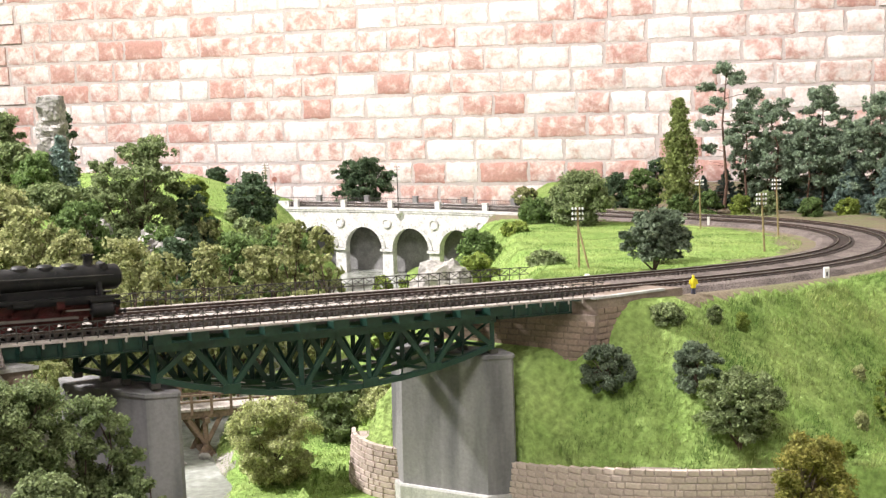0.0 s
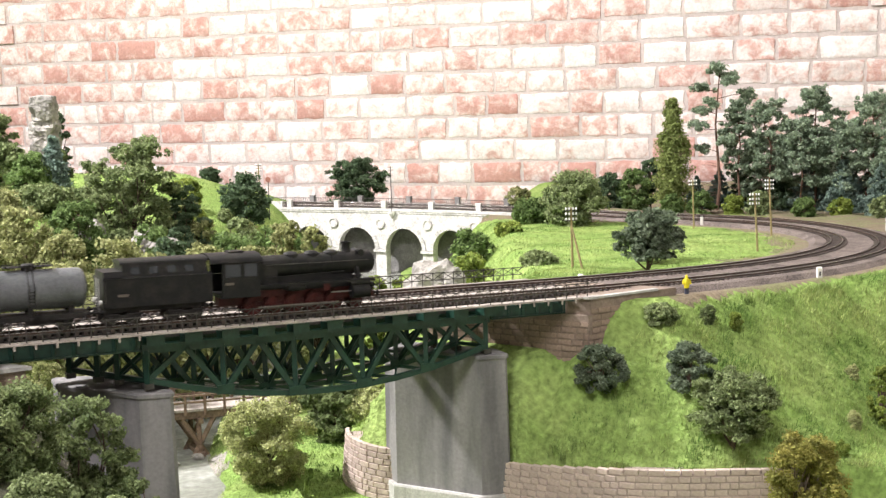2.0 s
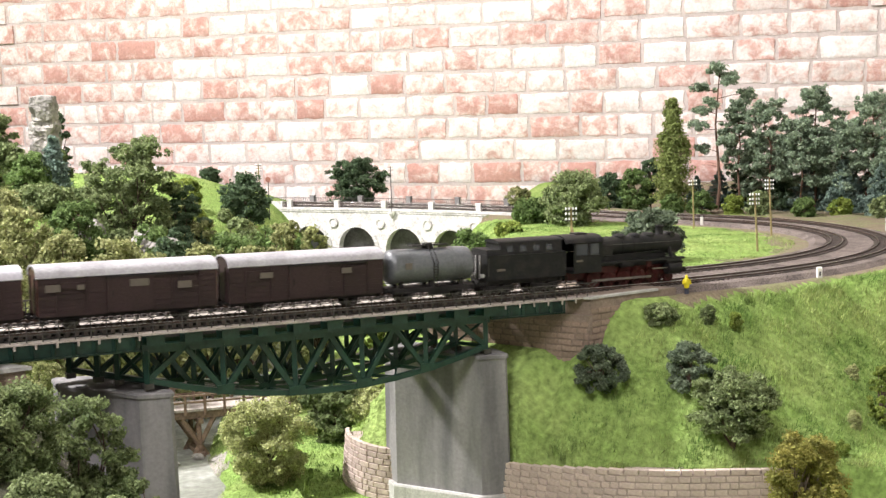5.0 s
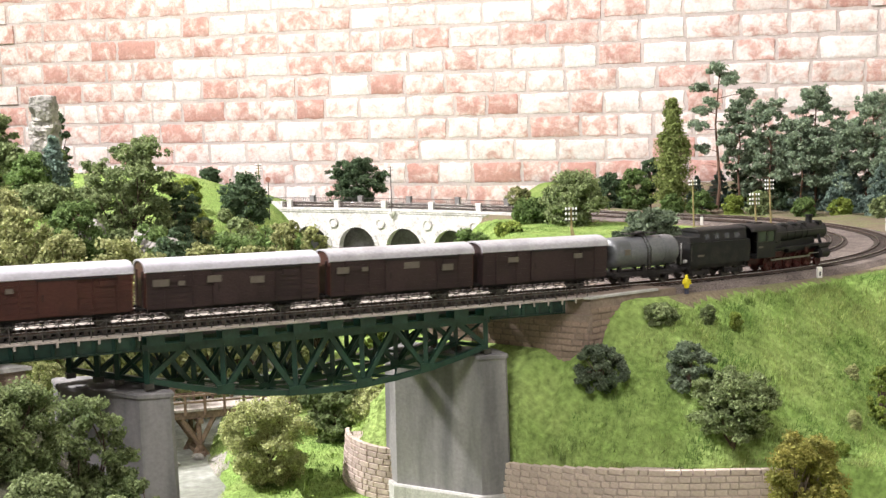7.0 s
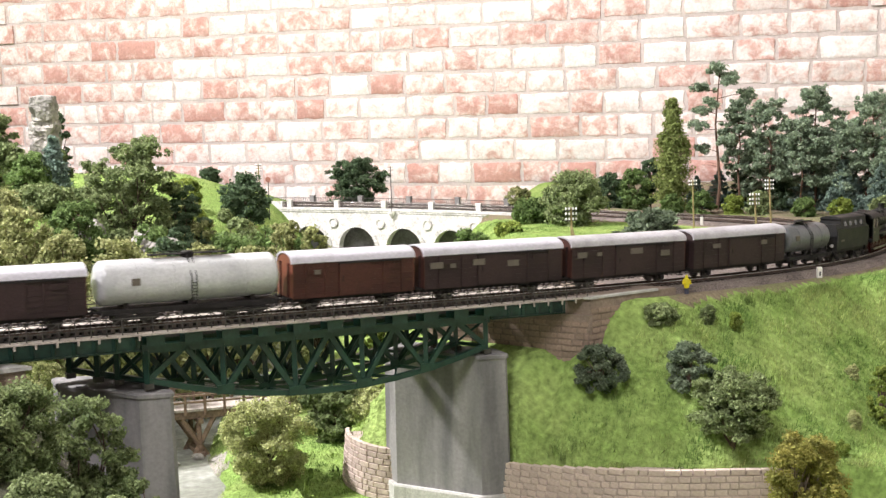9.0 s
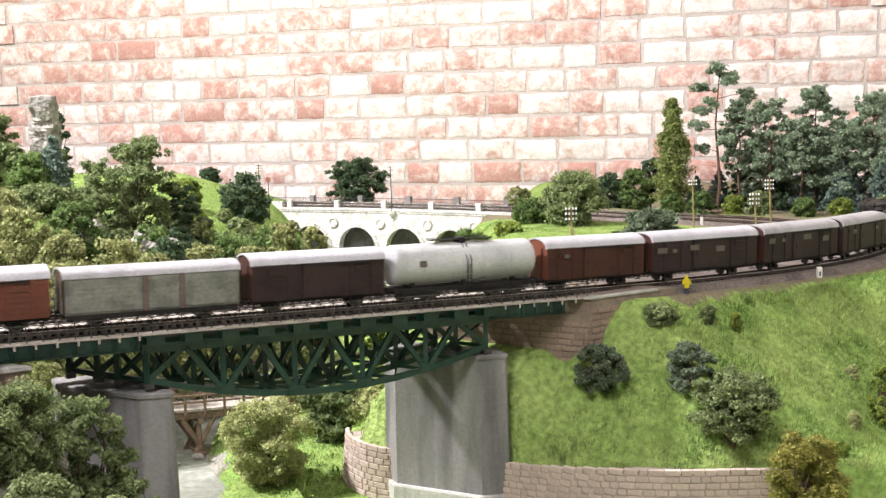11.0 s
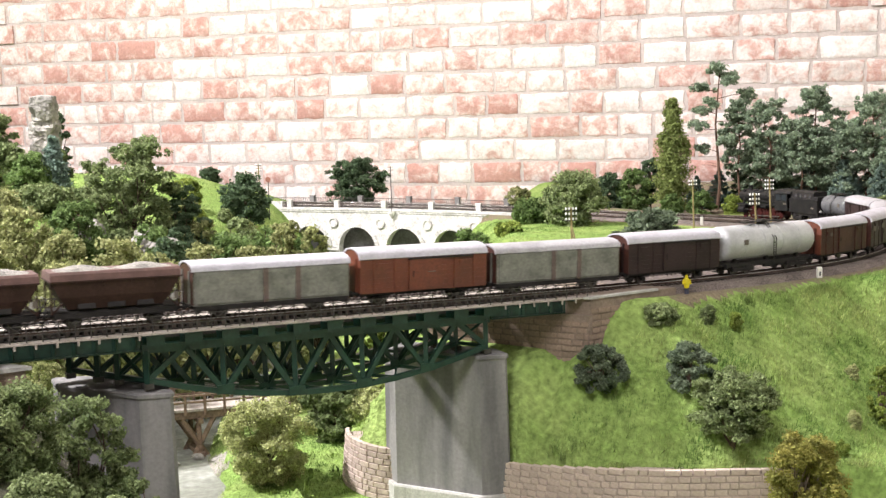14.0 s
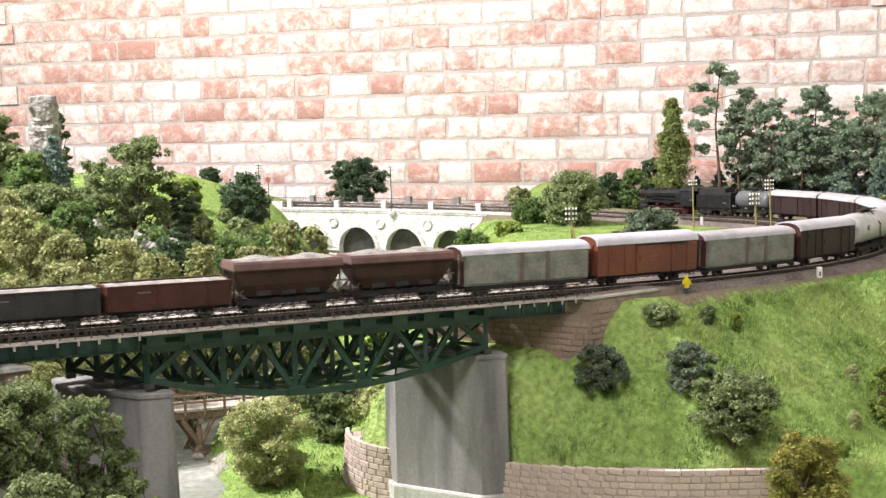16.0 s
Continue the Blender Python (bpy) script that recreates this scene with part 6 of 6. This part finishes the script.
        part("pipe_run", Shape().bar((-0.03, side * 0.0122, 0.0325), (0.045, side * 0.0122, 0.0345), 0.0011, 0.0011), LOCOBLACK, ob)
        rod = part("coupling_rod", Shape().bar((-0.042, 0, 0), (0.036, 0, 0), 0.0008, 0.0022), STEEL, ob)
        RODS.append((rod, side))
        part("buffer", Shape().lathe([(0, 0.0018), (0.004, 0.0018), (0.0042, 0.001), (0.0066, 0.001), (0.0068, 0.003), (0.0076, 0.003)], (0.0722, side * 0.0102, 0.0125), (1, 0, 0), 12), CHASSIS, ob, smooth=True)
        lamp = part("head_lamp", Shape().lathe([(0, 0.0022), (0.004, 0.0022)], (0.0715, side * 0.0105, 0.0205), (1, 0, 0), 12), LOCOBLACK, ob)
        part("lamp_lens", Shape().lathe([(0, 0.0017), (0.0004, 0.0015)], (0.0755, side * 0.0105, 0.0205), (1, 0, 0), 12), LAMPGLASS, lamp)
        part("cab_step", Shape().box((-0.064, side * 0.015, 0.008), (0.008, 0.003, 0.0007)), CHASSIS, ob)
        part("ash_pan", Shape().box((-0.03, side * 0.0095, 0.0185), (0.03, 0.003, 0.006)), RED, ob)
        part("plate_bar", Shape().box((-0.0665, side * 0.0174, 0.030), (0.008, 0.0004, 0.0022)), CREAM, ob)
    part("cab_front", Shape().box((-0.0385, 0, 0.034), (0.0012, 0.0325, 0.030)), LOCOBLACK, ob)
    ca, cb = arch(0.0345, 0.0485, 0.0560, over=0.0008), arch(0.033, 0.0478, 0.0548)
    part("cab_roof", Shape().prism(ca + cb[::-1], -0.0835, -0.0365), LOCOBLACK, ob, smooth=True)
    part("roof_vent", Shape().box((-0.056, 0, 0.0563), (0.014, 0.011, 0.0016)), LOCOBLACK, ob)
    part("cab_floor", Shape().box((-0.0555, 0, 0.0185), (0.036, 0.031, 0.003)), LOCOBLACK, ob)
    part("buffer_beam", Shape().box((0.0715, 0, 0.0130), (0.002, 0.0315, 0.006)), RED, ob)
    part("front_deck", Shape().box((0.0685, 0, 0.0178), (0.010, 0.0315, 0.001)), LOCOBLACK, ob)
    part("deck_slope", Shape().bar((0.066, 0, 0.0182), (0.060, 0, 0.0262), 0.031, 0.001), LOCOBLACK, ob)
    part("coupling", Shape().bar((0.072, 0, 0.011), (0.081, 0, 0.011), 0.004, 0.0016), CHASSIS, ob)
    for x in (-0.042, -0.0225, -0.003, 0.0165, 0.036):
        wheelset(ob, x, 0.0093, 12, RED, 0.0078)
    wheelset(ob, 0.0585, 0.0058, 0, RED, 0.0078)
    return ob


def tender(offset):
    ob = vehicle("locomotive_tender", "black steam locomotive tender with a guard's cabin on top", "tender", offset, 0.03)
    part("body", Shape().prism([(-0.0165, 0.0160), (0.0165, 0.0160), (0.0165, 0.0395), (0.0150, 0.0412), (-0.0150, 0.0412), (-0.0165, 0.0395)], -0.0445, 0.0490), LOCOBLACK, ob)
    part("cabin", Shape().prism([(-0.0150, 0.0405), (0.0150, 0.0405), (0.0128, 0.0520), (-0.0128, 0.0520)], -0.028, 0.045), LOCOBLACK, ob)
    part("cabin_roof", Shape().prism(arch(0.0262, 0.0518, 0.0552) + [(0.0131, 0.0514), (-0.0131, 0.0514)], -0.0295, 0.0465), LOCOBLACK, ob)
    part("coal_bunker", Shape().prism([(-0.0158, 0.041), (0.0158, 0.041), (0.0138, 0.046), (-0.0138, 0.046)], -0.0440, -0.028), LOCOBLACK, ob)
    for side in (-1, 1):
        for i in range(4):
            x = -0.0205 + i * 0.0155
            win = Shape().add([(x, side * 0.01475, 0.0432), (x + 0.007, side * 0.01475, 0.0432), (x + 0.007, side * 0.01365, 0.0488), (x, side * 0.01365, 0.0488),
                               (x, side * 0.0140, 0.0432), (x + 0.007, side * 0.0140, 0.0432), (x + 0.007, side * 0.0129, 0.0488), (x, side * 0.0129, 0.0488)],
                              [(0, 1, 2, 3), (0, 4, 5, 1), (1, 5, 6, 2), (2, 6, 7, 3), (3, 7, 4, 0)])
            part("cabin_window", win, GLASS, ob)
        part("tank_rim", Shape().box((0, side * 0.0163, 0.0398), (0.090, 0.0009, 0.0012)), LOCOBLACK, ob)
        part("hand_rail", Shape().bar((-0.043, side * 0.0172, 0.020), (-0.043, side * 0.0172, 0.038), 0.0006, 0.0006, up=(1, 0, 0)), IRON, ob)
        for x in (-0.028, 0.026):
            part("bogie_frame", Shape().box((x, side * 0.0132, 0.0072), (0.030, 0.002, 0.0045)), CHASSIS, ob)
        part("plate_bar", Shape().box((-0.028, side * 0.0167, 0.026), (0.009, 0.0004, 0.0022)), CREAM, ob)
        part("rear_lamp", Shape().lathe([(0, 0.002), (0.003, 0.002)], (-0.0442, side * 0.0105, 0.0205), (-1, 0, 0), 12), PALECAP, ob)
        part("rear_rail", Shape().bar((-0.0455, side * 0.004, 0.0165), (-0.0455, side * 0.004, 0.040), 0.0007, 0.0007, up=(1, 0, 0)), PALECAP, ob)
    running_gear(ob, 0.1016, (-0.038, -0.018, 0.016, 0.036), floor=0.0148)
    return ob


locomotive(0.080)
tender(0.2108)
LENGTHS = [0.1015, 0.1598, 0.1611, 0.1686, 0.1335, 0.1698, 0.1404, 0.1609, 0.1460, 0.1583, 0.1167, 0.1121, 0.1161, 0.118]
OFF = []
run_ = 0.2616
for l in LENGTHS:
    OFF.append(run_ + l / 2)
    run_ += l
tank_wagon(OFF[0], LENGTHS[0], TANKGREY, "mid-grey two-axle tank wagon with roof walkway", 0.0165, 2, 0.0335)
DK = "dark brown covered wagon with pale grey curved roof"
box_wagon(OFF[1], LENGTHS[1], BROWN, ROOF2, DK, marks=((-0.55, 0.036, 0.012, 0.005), (0.5, 0.036, 0.01, 0.005)))
# brown wagons: the light on their ends is put into a lighter paint
box_wagon(OFF[2], LENGTHS[2], BROWN, ROOF2, DK, marks=((-0.85, 0.036, 0.012, 0.006), (-0.55, 0.036, 0.006, 0.004), (0.1, 0.037, 0.016, 0.006), (0.62, 0.033, 0.012, 0.006)), lit_or_own_end=REDBROWN)
box_wagon(OFF[3], LENGTHS[3], BROWN, ROOF, DK, marks=((-0.85, 0.035, 0.014, 0.006), (-0.62, 0.034, 0.006, 0.004), (-0.25, 0.036, 0.013, 0.006), (0.25, 0.033, 0.013, 0.006)), lit_or_own_end=REDBROWN)
box_wagon(OFF[4], LENGTHS[4], REDBROWN, ROOF, "short red-brown covered wagon with pale curved roof", marks=((-0.62, 0.036, 0.006, 0.004),), lit_or_own_end=ORANGE)
tank_wagon(OFF[5], LENGTHS[5], TANKWHITE, "large silver-white four-axle tank wagon with ladder", 0.0192, 4, 0.0352, 4)
box_wagon(OFF[6], LENGTHS[6], BROWN, ROOF, DK, lit_or_own_end=REDBROWN)
GW = "grey-green sliding-wall wagon with brown pillars and dusty roof"
box_wagon(OFF[7], LENGTHS[7], GREYWOOD, ROOF2, GW, "sliding", eave=0.0425, ridge=0.0505, lit_or_own_end=REDBROWN)
box_wagon(OFF[8], LENGTHS[8], ORANGE, ROOF, "rust-red covered wagon with white curved roof", marks=((0.1, 0.030, 0.008, 0.001),))
box_wagon(OFF[9], LENGTHS[9], GREYWOOD, ROOF, "grey-green sliding-wall wagon with brown pillars and white roof", "sliding", eave=0.0425, ridge=0.0505, lit_or_own_end=REDBROWN)
for k in (10, 11):
    hopper_wagon(OFF[k], LENGTHS[k], "red-brown hopper wagon heaped with pale gravel")
open_wagon(OFF[12] - 0.006, LENGTHS[12], REDBROWN, "red-brown open wagon loaded with pale gravel")
open_wagon(OFF[13] - 0.009, LENGTHS[13], DARKGREEN, "dark grey open wagon loaded with pale gravel")


# ---- bricks of the room's wall: single bricks over the part that shows ----
wd = Vector((-1, 0.305, 0)).normalized()
wn = Vector((-0.305, -1, 0)).normalized()
wo = Vector((0, 3.7, 0))
rng = random.Random(12)
shared = {}
rest = [Shape(), Shape(), Shape()]


def brick_mesh(w, h, kind, var):
    key = (w, h, kind, var)
    if key not in shared:
        r2 = random.Random(int(w * 10000 + h * 7000 + var * 131))
        e = 0.006
        ring0 = [(-w / 2, -h / 2), (w / 2, -h / 2), (w / 2, h / 2), (-w / 2, h / 2)]
        pts = []
        for i in range(4):
            a, b = ring0[i], ring0[(i + 1) % 4]
            for t in (0.025, 0.2, 0.4, 0.6, 0.8, 0.975):
                pts.append((a[0] + (b[0] - a[0]) * t + r2.uniform(-1, 1) * 0.0026, a[1] + (b[1] - a[1]) * t + r2.uniform(-1, 1) * 0.0026))
        n = len(pts)
        v = [(x, 0.004, z) for x, z in pts] + [(x, -0.0008, z) for x, z in pts] + [(x * 0.975, -0.0022, z * 0.94) for x, z in pts]
        f = [(k * n + i, k * n + (i + 1) % n, (k + 1) * n + (i + 1) % n, (k + 1) * n + i) for k in range(2) for i in range(n)] + [tuple(2 * n + i for i in range(n))]
        shared[key] = Shape().add(v, f).mesh("brick", BRICKS[kind], smooth=True)
    return shared[key]


ROWH = 0.0668
facing = Matrix((Vector((-wd.x, -wd.y, 0)), Vector((-wn.x, -wn.y, 0)), Vector((0, 0, 1)))).transposed().to_4x4()
count = 0
for k in range(36):
    z = 0.36 + ROWH * k
    seen = 1.06 < z < 1.80
    l = -2.6 - rng.random() * 0.1
    while l < 3.2:
        w = rng.choice((0.098, 0.104, 0.112, 0.128, 0.142, 0.152))
        kind = rng.choices((0, 1, 2), (0.52, 0.30, 0.18))[0] if w > 0.115 else rng.choices((0, 1, 2), (0.3, 0.3, 0.4))[0]
        m = facing.copy()
        m.translation = wo - wd * 0 + wd * (l + w / 2) + Vector((0, 0, z + rng.uniform(-0.002, 0.002)))
        m = m @ pose(0, 0, 0, 0, rng.uniform(-0.5, 0.5), 0)
        if seen and -1.35 < l < 1.45:
            part("brick", brick_mesh(round(w - 0.0085, 3), round(ROWH - 0.0092, 4), kind, rng.randrange(3)), None, wall_back, m=m)
            count += 1
        else:
            x, h = (w - 0.009) / 2, (ROWH - 0.009) / 2
            rest[kind].add([m @ Vector(q) for q in ((-x, 0.004, -h), (x, 0.004, -h), (x, 0.004, h), (-x, 0.004, h), (-x, -0.008, -h), (x, -0.008, -h), (x, -0.008, h), (-x, -0.008, h))],
                           [(4, 5, 6, 7), (0, 1, 5, 4), (1, 2, 6, 5), (2, 3, 7, 6), (3, 0, 4, 7)])
        l += w
for kind in range(3):
    tagged(part("bricks", rest[kind], BRICKS[kind], wall_back), kind="stuff")


def motions():
    """The train runs along the line; wheels and rods turn with it."""
    times = [i * 0.25 for i in range(65)]
    for ob, offset, half in TRAIN:
        walk(ob, [(t, ride(front_at(t) - offset, half)) for t in times])
    fine = [i / 15 for i in range(241)]
    for ob, x, r in WHEELS:
        walk(ob, [(t, Matrix.Translation((x, 0, r)) @ Matrix.Rotation((front_at(t) + 0.594) / r, 4, "Y")) for t in fine])
    for rod, side in RODS:
        rows = []
        for t in fine:
            a = (front_at(t) + 0.594) / 0.0093 + (1.57 if side > 0 else 0)
            rows.append((t, Matrix.Translation((0.0045 * math.cos(a), side * 0.0122, 0.0093 - 0.0045 * math.sin(a)))))
        walk(rod, rows)


motions()
